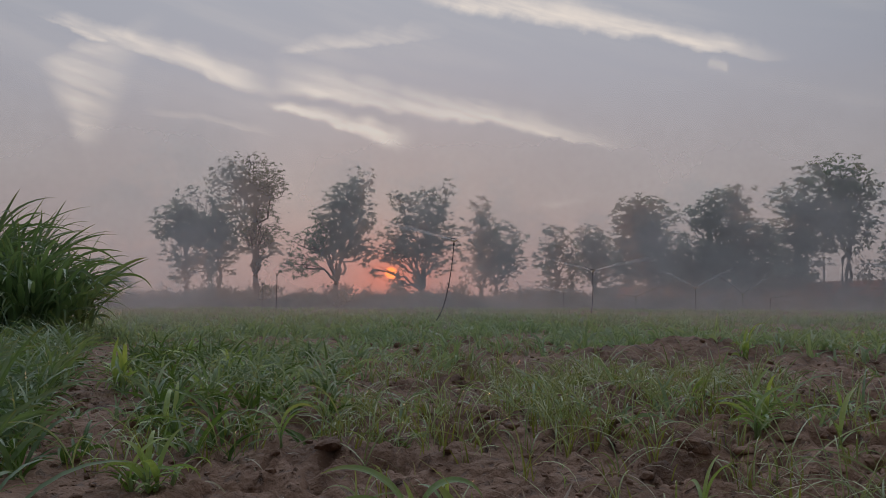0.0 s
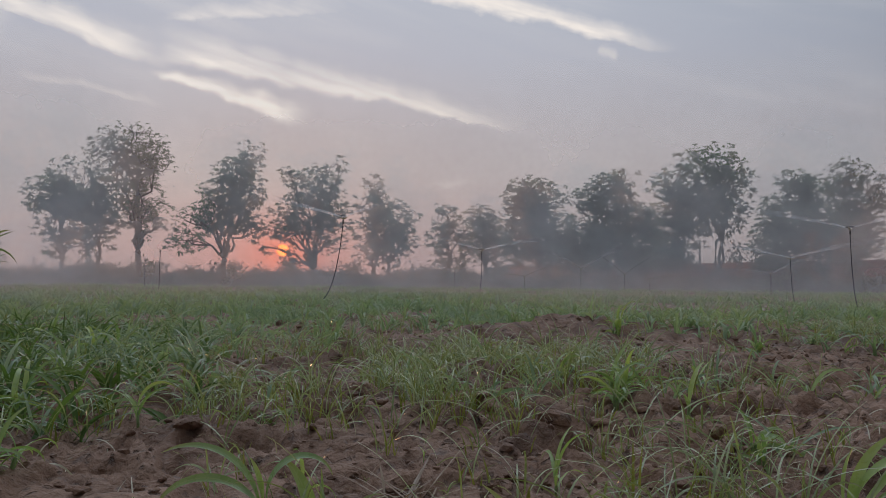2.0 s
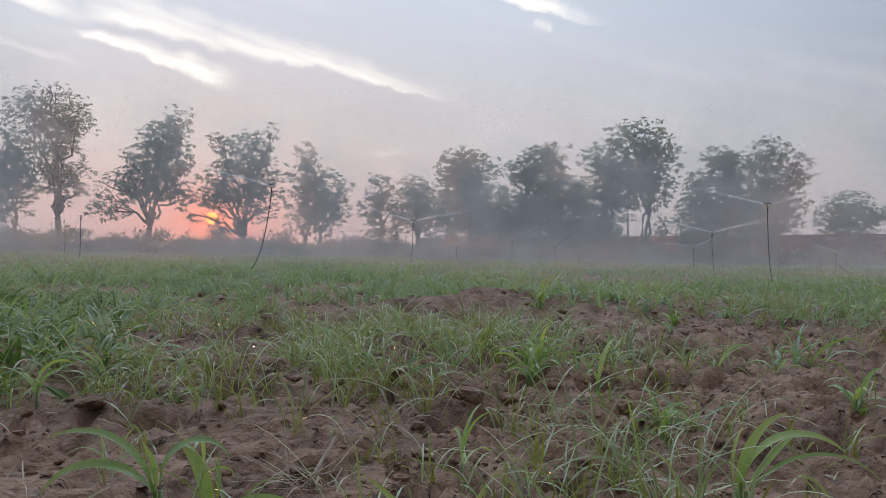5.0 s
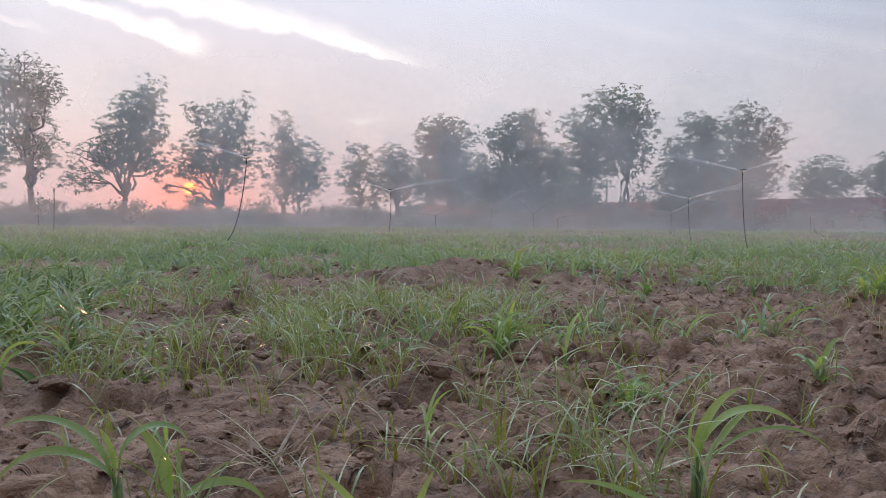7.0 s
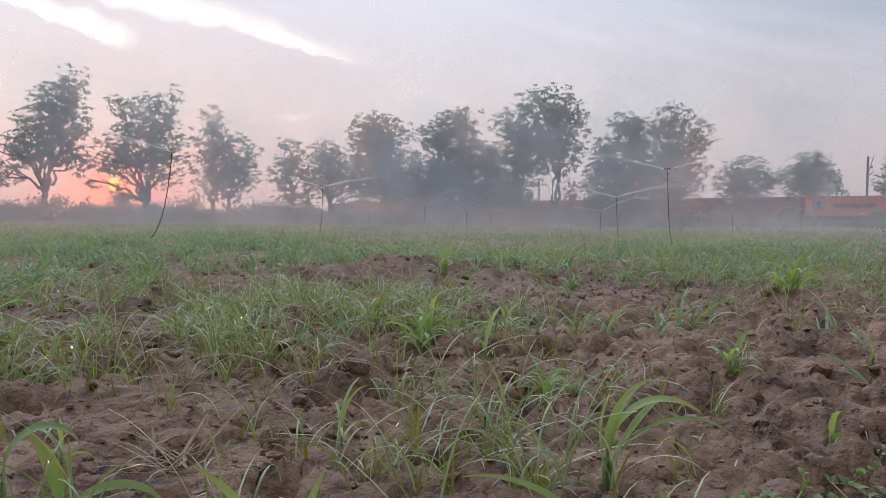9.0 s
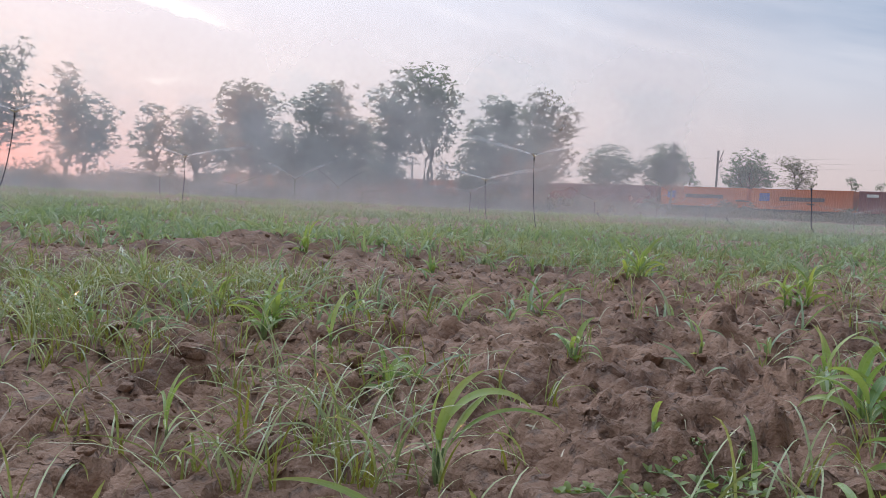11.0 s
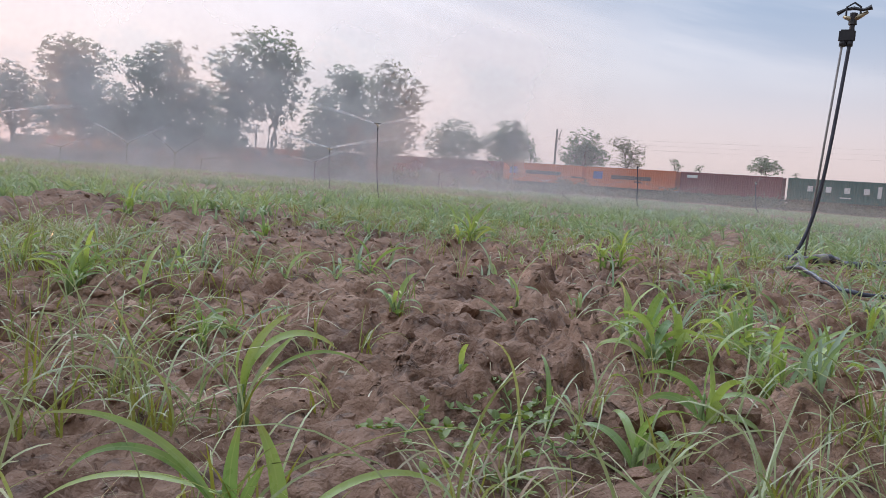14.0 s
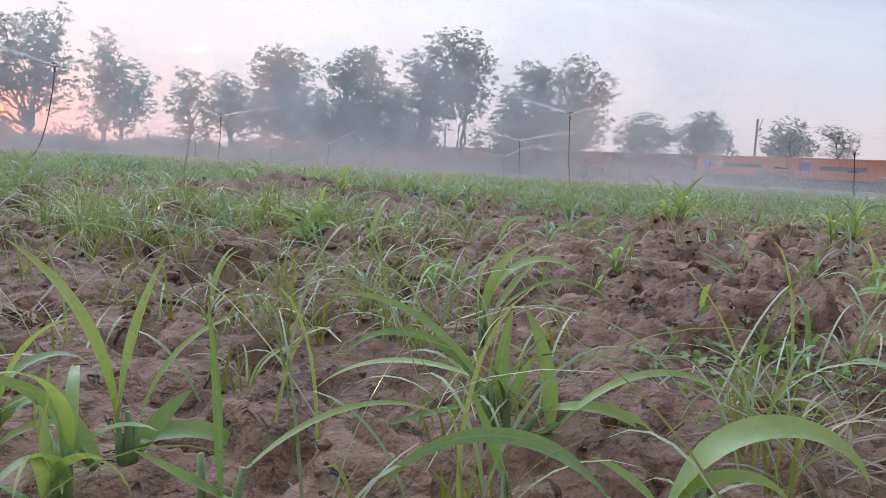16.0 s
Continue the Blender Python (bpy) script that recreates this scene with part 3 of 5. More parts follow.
LETTERS = [(x, 1.45, 0.6, 0.66, WHITE) for x in (-3.6, -1.65, 0.3, 2.3)] + [(3.6, 1.45, 0.4, 1.3, WHITE), (0.2, 0.6, 1.2, 0.12, WHITE)]
EMBLEM = [(-4.4, 1.5, 1.3, 1.0, BLUE), (0.2, 1.35, 5.4, 0.5, DARKMARK)]
protos = {"orange": container("orange", EMBLEM), "maroon": container("maroon", [(-4.6, 2.05, 1.3, 0.35, WHITE)]),
          "green": container("green", LETTERS), "blue": container("blue", [(4.6, 2.1, 0.7, 0.25, WHITE)])}
flat = wagon()
TRAIN = ["blue", "green", "maroon", "orange", "orange", "maroon", "maroon", "maroon", "orange", "orange", "maroon", "orange", "orange", "orange", "green"]
used = set()
for n, colour in enumerate(["green", "blue"] + TRAIN):
    s = -2.6 + 12.8 * (n - 2)
    # the train's long side faces the field, the cars run along x
    m = rail_pose(s, 0, 1.35)
    if colour in used:
        copy_thing(protos[colour], m)
    else:
        protos[colour].matrix_world = m
        used.add(colour)
    if n:
        copy_thing(flat, rail_pose(s, 0, 0.37))
    else:
        flat.matrix_world = rail_pose(s, 0, 0.37)


def mast(s, off, tall, arm):
    top = thing("railway_mast", "grey steel railway mast with a bracket arm", "mast", rail_pose(s, off, 0.0), group="railway masts")
    part("post", box("post", (0.24, 0.24, tall), (0, 0, tall / 2), STEEL, 0.02), top)
    for z0, z1 in ((tall - 2.3, tall - 0.2), (tall - 2.6, tall - 2.1)):
        part("bracket", mesh_of("bracket", *tube([(0, 0, z0), (0.9 * arm, -1.2, (z0 + z1) / 2), (1.9 * arm, -2.6, z1)], 0.05, 6), STEEL), top)
    part("insulator", mesh_of("insulator", *tube([(1.2 * arm, -1.6, tall - 1.6), (1.4 * arm, -1.9, tall - 1.45)], 0.11, 8), STEEL), top)


for s, off, tall in ((48.5, 2.6, 9.1), (52.5, -2.5, 9.7), (-14, 2.6, 8.3), (109, 2.6, 8.3), (170, 2.6, 8.3)):
    mast(s, off, tall, 1)
for off, z in ((0.0, 7.9), (0.0, 6.7), (4.5, 7.6)):
    pts = []
    for a in range(-75, 231, 5):
        k = ((a + 14) % 61.5) / 61.5
        pts.append((-a, 0, z - 1.0 * k * (1 - k)))
    wv, wf = tube(pts, 0.006, 4)
    o = new("overhead_wire", mesh_of("overhead_wire", wv, wf, STEEL))
    o.matrix_world = rail_pose(0, off)
    tagged(o, "thin overhead wire along the railway", "wire", group="overhead wires")


# ---- trees ----
def leaf_quads(centres, spread, per, size, rng, flat_=0.75):
    n = len(centres) * per
    c = np.repeat(centres, per, 0) + rng.normal(0, 1, (n, 3)) * np.repeat(np.broadcast_to(spread, (len(centres),)), per)[:, None] * (1, 1, flat_)
    a = rng.normal(0, 1, (n, 3))
    a /= np.linalg.norm(a, axis=1)[:, None]
    b = np.cross(a, rng.normal(0, 1, (n, 3)))
    b /= np.linalg.norm(b, axis=1)[:, None]
    s = (size * rng.uniform(0.6, 1.35, n))[:, None]
    k = 0.42 * s
    v = np.stack([c - a * s, c + b * k - a * s * 0.1, c + a * s, c - b * k - a * s * 0.1], 1).reshape(-1, 3)
    return v, np.arange(4 * n).reshape(-1, 4)


def rosettes(tips, out, rng, reach, fronds=7):
    """At each twig end a tuft of drooping fronds, each a folded strip of two pieces and a tip."""
    n = len(tips)
    m = n * fronds
    turn = np.repeat(rng.uniform(0, math.tau, n), fronds) + np.tile(np.arange(fronds) * math.tau / fronds, n) + rng.normal(0, 0.25, m)
    size = np.repeat(reach * rng.uniform(0.7, 1.25, n), fronds) * rng.uniform(0.7, 1.2, m)
    side = np.stack([np.cos(turn), np.sin(turn), np.zeros(m)], -1)
    lean = np.repeat(out, fronds, 0) * (0.55, 0.55, 0.35)
    way = side + lean
    way /= np.linalg.norm(way, axis=1)[:, None] + 1e-9
    lift = rng.uniform(0.05, 0.55, m)[:, None]
    up = np.array([0.0, 0.0, 1.0])
    root = np.repeat(tips, fronds, 0) + rng.normal(0, 0.03, (m, 3))
    mid = root + (way + up * lift) * size[:, None] * 0.5
    end = mid + (way + up * (lift - rng.uniform(0.7, 1.7, m)[:, None])) * size[:, None] * 0.5
    across = np.cross(way, up)
    across /= np.linalg.norm(across, axis=1)[:, None] + 1e-9
    across = across + up * rng.normal(0, 0.5, (m, 1))
    w = (size * rng.uniform(0.17, 0.27, m))[:, None]
    v = np.stack([root - across * w * 0.35, root + across * w * 0.35, mid - across * w, mid + across * w, end - across * w * 0.45, end + across * w * 0.45], 1).reshape(-1, 3)
    k = np.arange(m)[:, None] * 6
    f = np.concatenate([k + np.array([[0, 1, 3, 2]]), k + np.array([[2, 3, 5, 4]])])
    return v, f


def tree(x, y, kind, trunks, lobes, seed):
    rng = np.random.default_rng(seed)
    away = np.array([x - STAND[0], y - STAND[1]])
    far = np.hypot(*away)
    away /= far
    right = np.array([away[1], -away[0]])
    say = {"d": "broad tree with a dense dark green crown", "m": "broadleaf tree with an uneven grey-green crown", "s": "tall airy tree with sparse pale leaves"}[kind]
    base_z = float(ground_z(x, y)) - 0.05
    top = thing("tree", say + (" behind the railway" if far > 100 else " at the field edge"), "tree", pose(x, y, base_z), group="trees beyond the field")
    hub, wood = [], []
    low, high = min(l[1] for l in lobes), max(l[1] for l in lobes)
    for tx in trunks:
        h = max(1.0, low * 0.62)
        wob = rng.normal(0, 0.16, 2)
        pts = [(right[0] * tx, right[1] * tx, -0.1)]
        for f in (0.12, 0.4, 0.7, 1.0):
            pts.append((right[0] * tx + wob[0] * f + rng.normal(0, 0.03), right[1] * tx + wob[1] * f, h * f))
        g = 0.1 + 0.013 * high
        wood.append(tube(pts, [g * 1.6, g * 1.15, g, g * 0.92, g * 0.8], 9))
        hub.append((np.array(pts[-1]), g))
    count = {"d": 80, "m": 58, "s": 58}[kind] * (1.0 if far < 100 else 0.75)
    big = 1.0 if far < 100 else 1.25
    tips, outs, centre_of, reach_of = [], [], [], []
    for dx, z, rx, rz in lobes:
        z, rx, rz = z * 1.015 + 0.08, rx * 1.05, rz * 1.05
        depth = rng.uniform(-0.6, 0.6) * rx
        c = np.array([right[0] * dx + away[0] * depth, right[1] * dx + away[1] * depth, z])
        root, g = min(hub, key=lambda q: np.hypot(*(q[0][:2] - c[:2])))
        span = np.linalg.norm(c - root)
        # the limb first climbs, then spreads, with knees on its way
        t = np.linspace(0, 1, 8)[:, None]
        level = (c - root) * (1, 1, 0)
        limb = root + (c - root) * t - level * 0.22 * np.sin(t * np.pi) + np.concatenate([np.zeros((1, 3)), rng.normal(0, 0.045, (6, 3)) * span, np.zeros((1, 3))])
        wood.append(tube(limb, np.linspace(g * 0.55, 0.045, 8), 6))
        # boughs fork off the limb, and the twigs that bear leaves fork off the boughs
        nb = max(3, int(2.2 * (rx + rz)))
        bough = []
        for _ in range(nb):
            d = rng.normal(0, 1, 3)
            d /= np.linalg.norm(d)
            e = c + d * np.array([rx, rx, rz]) * rng.uniform(0.5, 0.8)
            s0 = limb[int(rng.integers(4, 8))]
            q = (s0 + e) / 2 + rng.normal(0, 0.12, 3) * rx
            wood.append(tube([s0, q, e], [0.045, 0.032, 0.018], 5, cap=False))
            bough += [q, (q + e) / 2, e]
        bough = np.array(bough)
        n = max(6, int(count * rx * rz))
        d = rng.normal(0, 1, (n, 3))
        d /= np.linalg.norm(d, axis=1)[:, None]
        # knots of leaves with gaps between them
        dent = vnoise(d[:, 0] * 2.6 + seed, d[:, 2] * 2.6 + dx, seed) + vnoise(d[:, 1] * 2.6 + z, d[:, 2] * 2.6, seed + 5)
        q = c + d * np.array([rx, rx, rz]) * (1.0 + 0.3 * dent[:, None]) * (rng.uniform(0, 1, (n, 1)) ** (0.36 if kind != "s" else 0.42))
        for e in q[:: {"d": 6, "m": 3, "s": 2}[kind]]:
            s0 = bough[np.argmin(np.linalg.norm(bough - e, axis=1) + 0.8 * np.maximum(0, bough[:, 2] - e[2]))]
            wood.append(tube([s0, (s0 + e) / 2 + rng.normal(0, 0.06, 3), e], [0.016, 0.011, 0.006], 3, cap=False))
        tips.append(q)
        outs.append(d)
        centre_of.append(c)
        reach_of.append(math.sqrt(rx * rz))
    # thinner leaf between neighbouring lobes
    mids = np.array(centre_of)
    for c, r in zip(mids, reach_of):
        for e, q in zip(mids, reach_of):
            gap = np.linalg.norm(c - e)
            if 0.1 < gap < 1.5 * (r + q):
                n = int(count * 0.14 * r * q)
                t = rng.uniform(0.25, 0.75, (n, 1))
                tips.append(c * (1 - t) + e * t + rng.normal(0, 0.32, (n, 3)) * min(r, q))
                outs.append(rng.normal(0, 0.5, (n, 3)))
    tips, outs = np.concatenate(tips), np.concatenate(outs)
    # openings where the sky shows through the crown
    u, w = tips[:, :2] @ right, tips[:, :2] @ away
    kept = vnoise(u * 0.75 + seed, tips[:, 2] * 0.75 + 0.25 * w, seed + 1) + 0.7 * vnoise(u * 1.9, tips[:, 2] * 1.9 + 0.4 * w + seed, seed + 2) > {"d": -0.36, "m": -0.3, "s": -0.32}[kind]
    tips, outs = tips[kept], outs[kept]
    v, f = rosettes(tips, outs, rng, {"d": 0.245, "m": 0.23, "s": 0.2}[kind] * big, 5)
    wv, wf = join(wood)
    part("trunk", mesh_of("trunk", wv, wf, BARK, smooth=True), top)
    part("crown", mesh_of("crown", v, f, FOLIAGE_PALE if kind == "s" else FOLIAGE), top)


tree(-21.4, 56.6, 'd', (-0.7, 1.3), [(-1.8, 6.0, 1.5, 1.5), (-0.2, 6.8, 1.8, 1.5), (1.6, 5.9, 1.7, 2.0), (-1.1, 4.2, 1.7, 1.7), (1.2, 3.6, 1.8, 1.7), (-0.3, 2.5, 1.7, 1.0)], 100)
tree(-18.5, 61.0, 's', (0.0,), [(-0.9, 10.5, 2.7, 1.6), (-2.6, 9.3, 1.4, 1.2), (1.0, 9.2, 1.3, 1.3), (-0.2, 8.0, 2.2, 1.6), (0.5, 5.8, 1.7, 1.5), (-0.9, 5.2, 1.4, 1.4), (0.9, 4.1, 1.1, 1.0)], 101)
tree(-11.7, 57.8, 'm', (0.0,), [(1.9, 9.2, 1.0, 1.1), (0.9, 7.9, 1.7, 1.1), (-0.1, 6.6, 1.6, 1.2), (1.9, 6.5, 1.3, 1.5), (-1.7, 4.6, 1.9, 1.1), (0.4, 4.7, 2.0, 1.5), (-2.3, 3.1, 1.5, 1.1), (2.4, 4.2, 1.3, 1.3)], 102)
tree(-5.6, 59.1, 'm', (0.0,), [(-1.7, 8.0, 0.7, 0.6), (1.8, 8.7, 0.8, 0.7), (0.1, 7.1, 2.0, 1.5), (-0.9, 5.2, 2.2, 1.4), (1.5, 5.4, 1.5, 1.8), (-1.3, 4.2, 1.7, 0.7), (-3.1, 2.7, 0.7, 0.5), (-2.0, 3.4, 0.7, 0.4), (-1.5, 1.9, 0.7, 0.4), (1.1, 3.3, 1.6, 1.1)], 103)
tree(-0.8, 61.6, 'm', (-0.5, 0.4), [(-0.5, 7.3, 1.1, 1.0), (-0.5, 5.8, 1.5, 1.4), (1.3, 4.9, 1.8, 1.6), (-0.5, 3.8, 2.0, 1.6), (2.0, 3.5, 1.1, 1.4), (0.2, 2.3, 2.0, 0.9)], 104)
tree(5.0, 61.7, 'm', (-0.6,), [(-0.7, 5.3, 1.3, 1.0), (-0.9, 3.8, 1.5, 1.4), (-0.4, 2.2, 1.6, 1.1), (0.7, 4.2, 0.8, 0.8), (0.8, 2.6, 0.9, 0.9)], 105)
tree(7.4, 65.5, 's', (0.0,), [(-0.3, 5.8, 1.4, 0.9), (0.8, 4.6, 1.7, 1.4), (-0.4, 3.2, 2.0, 1.3), (1.0, 2.5, 1.6, 1.0), (-0.9, 4.9, 1.0, 0.9), (2.0, 3.4, 1.0, 1.1)], 106)
tree(11.2, 61.1, 'd', (-0.2,), [(-1.0, 7.5, 1.3, 0.8), (0.4, 6.8, 1.7, 1.2), (-0.9, 5.2, 1.6, 1.5), (1.0, 4.4, 2.0, 1.5), (-0.1, 2.6, 2.1, 1.6), (-1.9, 6.5, 0.9, 1.0), (2.0, 2.4, 1.5, 1.6), (-1.6, 3.5, 1.3, 1.7)], 107)
tree(17.1, 62.0, 'd', (-1.1, 0.7), [(0.6, 8.3, 1.5, 0.8), (0.1, 6.7, 1.8, 1.3), (-2.4, 6.7, 1.1, 1.0), (-1.9, 4.5, 1.8, 1.8), (1.6, 4.9, 1.7, 1.4), (-0.2, 2.7, 2.3, 1.6), (-1.0, 7.9, 1.0, 0.9), (2.6, 3.0, 1.6, 1.7), (1.3, 1.4, 2.2, 1.0), (-2.0, 1.6, 1.8, 1.1), (3.0, 5.2, 1.0, 1.2), (-3.2, 3.0, 1.2, 1.6)], 108)
tree(23.1, 56.1, 'd', (-2.6, 0.1), [(-0.7, 8.7, 2.4, 1.3), (-3.1, 7.2, 1.8, 1.3), (0.9, 7.0, 1.5, 1.7), (-2.3, 5.8, 2.2, 1.7), (0.2, 4.9, 1.8, 1.4), (-3.0, 3.4, 1.7, 1.9), (-3.3, 1.7, 1.7, 1.1)], 109)
tree(29.8, 57.6, 'd', (0.0,), [(-0.7, 7.5, 1.3, 0.8), (0.5, 6.9, 1.6, 1.1), (-0.3, 4.4, 2.8, 1.9), (-0.2, 2.1, 2.9, 1.5), (-2.1, 5.7, 1.1, 1.0), (-2.5, 3.2, 1.5, 1.9), (2.5, 3.4, 1.6, 1.7), (2.2, 1.6, 1.6, 1.0)], 110)
tree(34.2, 59.8, 's', (0.1,), [(0.1, 8.5, 1.8, 1.2), (-1.0, 7.5, 1.3, 1.1), (2.1, 7.0, 1.4, 1.4), (0.5, 5.7, 2.1, 1.6), (2.1, 4.1, 1.4, 1.1), (0.4, 3.5, 2.1, 1.2), (-1.2, 4.4, 1.5, 1.5), (1.1, 2.5, 1.8, 0.8)], 111)
tree(69.6, 104.0, 'm', (0.0,), [(-0.2, 8.2, 3.1, 1.9), (-2.7, 6.2, 2.2, 2.1), (1.1, 5.8, 3.3, 2.2), (4.0, 6.3, 1.7, 1.5), (-0.6, 4.0, 3.4, 1.2)], 112)
tree(77.7, 100.8, 'd', (0.0,), [(-0.1, 8.6, 2.9, 1.7), (-2.0, 6.6, 2.4, 2.1), (1.8, 6.8, 2.4, 2.1), (0.0, 4.8, 3.3, 1.4)], 113)
tree(88.2, 94.6, 'd', (0.0,), [(-0.5, 8.0, 2.5, 1.9), (-2.3, 5.9, 2.0, 1.6), (1.6, 6.1, 2.3, 1.5), (-0.6, 4.9, 2.9, 1.0)], 114)
tree(93.9, 91.9, 's', (0.0,), [(-1.0, 8.2, 1.8, 1.2), (1.0, 7.1, 2.3, 1.6), (0.3, 5.3, 2.8, 1.0)], 115)
tree(115.7, 100.9, 'm', (0.1,), [(-0.4, 6.9, 0.8, 0.7), (0.6, 6.0, 0.9, 0.6)], 116)
tree(119.9, 99.0, 'm', (0.0,), [(-0.1, 6.2, 0.8, 0.6)], 117)
tree(117.1, 83.0, 'd', (0.0,), [(-0.4, 7.3, 1.9, 1.0), (-0.2, 6.3, 2.9, 1.1)], 118)
tree(128.0, 84.8, 'm', (0.0,), [(-0.1, 6.0, 0.6, 0.5)], 119)
tree(87.6, 107.0, 'm', (-0.1,), [(-0.5, 6.0, 0.8, 1.3), (0.5, 4.9, 0.9, 0.8)], 120)


# ---- undergrowth along the far edge, and the woods beyond ----
def thicket(name, label, az0, az1, n, near, deep, tall, size, mat_, seed, per=46, spread=0.5, least=0.06):
    rng = np.random.default_rng(seed)
    az = rng.uniform(az0, az1, n)
    d = (field_edge(az) - 1.8 if near is None else near) + deep * rng.uniform(0, 1, n) ** 1.5
    lump = np.clip(0.42 + 1.5 * vnoise(az * 0.8, az * 0 + seed, seed) + 1.1 * vnoise(az * 2.3, az * 0 + seed, seed + 3), least, 1.4)
    x, y = STAND[0] + d * np.sin(np.radians(az)), STAND[1] + d * np.cos(np.radians(az))
    z = tall * lump * rng.uniform(0, 1, n) ** 0.8 + 0.15
    v, f = leaf_quads(np.stack([x, y, z], -1), spread, per, size, rng, 0.6)
    v[:, 2] = np.maximum(v[:, 2], 0.0)
    tagged(new(name, mesh_of(name, v, f, mat_)), label, "shrubs", kind="stuff")


thicket("undergrowth", "dark tangled shrubs under the trees at the field edge", -30, 44, 800, None, 9, 0.9, 0.11, BUSH, 5, 40, 0.32)
thicket("undergrowth", "dark tangled shrubs under the trees at the field edge", 2, 33, 170, None, 8, 2.2, 0.14, BUSH, 15, 34, 0.4, 0.06)
thicket("field_edge_weeds", "low dusty weeds on the bank of the field", -46, 80, 1500, None, 14, 0.4, 0.13, BUSH, 6, 34, 0.55)
thicket("trackside_scrub", "low grey scrub along the railway", 30, 66, 500, 92, 6, 1.1, 0.16, BUSH, 7, 30, 0.45)
thicket("distant_woods", "distant hazy line of trees on the horizon", -48, 30, 900, 210, 120, 5.5, 0.5, BUSH, 8, 40, 1.3)
thicket("distant_woods", "distant hazy line of trees on the horizon", 30, 80, 500, 240, 120, 4.0, 0.5, BUSH, 9, 40, 1.3)


# ---- sprinklers ----
def sprinkler(x, y, tall, lean=(0.0, 0.0), bow=(0.0, 0.0), thick=0.013, turn=0.0, label="thin black sprinkler riser standing in the field"):
    """A riser pipe that starts at x, y, ends at lean from there, and bows between."""
    z0 = float(ground_z(x, y)) - 0.03
    top = thing("sprinkler", label, "sprinkler", pose(x, y, z0), group="sprinklers in the field")
    t = np.linspace(0, 1, 25)
    k = (1 - np.exp(-2.3 * t ** 1.15)) / (1 - math.exp(-2.3))
    pts = np.stack([lean[0] * k + bow[0] * np.sin(k * np.pi) * (1 - k), lean[1] * k + bow[1] * np.sin(k * np.pi) * (1 - k), tall * t ** 1.15], -1)
    part("riser_pipe", mesh_of("riser_pipe", *tube(pts, thick, 8), PIPE, smooth=True), top)
    head = pts[-1]
    c, s = math.cos(turn), math.sin(turn)
    body = part("sprinkler_head", mesh_of("sprinkler_head", *tube([head, head + (0, 0, 0.05), head + (0, 0, 0.055), head + (0, 0, 0.1)], [thick * 1.9, thick * 1.9, thick * 1.2, thick * 1.2], 8), NOZZLE, smooth=True), top)
    part("nozzle", mesh_of("nozzle", *tube([head + (0, 0, 0.08), head + (0.05 * c, 0.05 * s, 0.1), head + (0.1 * c, 0.1 * s, 0.13)], [0.014, 0.012, 0.008], 6), BRASS), body)
    part("nozzle", mesh_of("nozzle", *tube([head + (0, 0, 0.08), head - (0.05 * c, 0.05 * s, -0.09), head - (0.09 * c, 0.09 * s, -0.11)], [0.014, 0.012, 0.008], 6), BRASS), body)
    part("swing_arm", mesh_of("swing_arm", *tube([head + (-0.06 * s, 0.06 * c, 0.13), head + (0, 0, 0.135), head + (0.07 * s, -0.07 * c, 0.13)], [0.012, 0.008, 0.015], 6), NOZZLE), body)
    return np.array([x, y, z0]) + head + (0, 0, 0.11)


def spray(start, heading, reach, rise, fall, wide, seed):
    """A jet of water that opens into drops as it falls."""
    s = np.linspace(0, 1, 18)
    h = math.radians(heading)
    p = np.stack([start[0] + math.sin(h) * reach * s, start[1] + math.cos(h) * reach * s, start[2] + rise * s - fall * s * s], -1)
    p[:, 2] = np.maximum(p[:, 2], 0.1)
    sides = 7
    v, f = tube(p, 0.014 + wide * s ** 1.25, sides, cap=False)
    uv = np.stack([np.tile(np.arange(sides) / sides, len(s)), np.repeat(s, sides)], -1)
    o = new("water_spray", mesh_of("water_spray", v, np.array(f), SPRAY, uv, smooth=True))
    o.visible_shadow = False
    tagged(o, "jet of water opening into fine drops", "water spray", group="sprinkler jets", kind="stuff")


def riser(n, x, y, tall, lean, bow, thick, jets):
    """A sprinkler in the field with its jets, each as heading, reach, rise and fall."""
    head = sprinkler(x, y, tall, lean, bow, thick, turn=n * 1.3, label="thin black sprinkler riser standing in the field" if tall > 0.5 else "black sprinkler riser sunk towards the crop")
    for k, (hd, reach, rise, fall) in enumerate(jets):
        spray(head, hd, reach * 0.8, rise * 0.8, fall, 0.03 * reach, n * 4 + k)


riser(0, -8.24, 34.59, 1.55, (0.02, 0.0), (0.0, 0.0), 0.018, ())
riser(1, -12.7, 45.5, 1.4, (0.0, 0.0), (0.0, 0.0), 0.018, ())
riser(2, 0.83, 15.70, 1.5, (0.48, 0.07), (0.1, 0.0), 0.008, ((-80, 2.6, 0.75, 0.1), (110, 1.2, 0.45, 0.1)))
riser(3, 10.58, 15.71, 1.45, (-0.15, 0.05), (-0.03, 0.0), 0.008, ((-58, 3.0, 0.85, 0.15), (120, 1.4, 0.45, 0.1)))
riser(4, 4.24, 21.89, 1.2, (-0.03, 0.0), (-0.1, 0.0), 0.008, ((-70, 2.4, 0.75, 0.2), (95, 2.6, 0.7, 0.2)))
riser(5, 22.94, 20.15, 1.45, (-0.35, 0.3), (-0.25, 0.2), 0.018, ())
riser(6, 40.4, 28.4, 1.55, (-0.25, 0.3), (-0.1, 0.1), 0.02, ((60, 5.0, 1.0, 0.3), (-120, 2.0, 0.3, 0.2)))
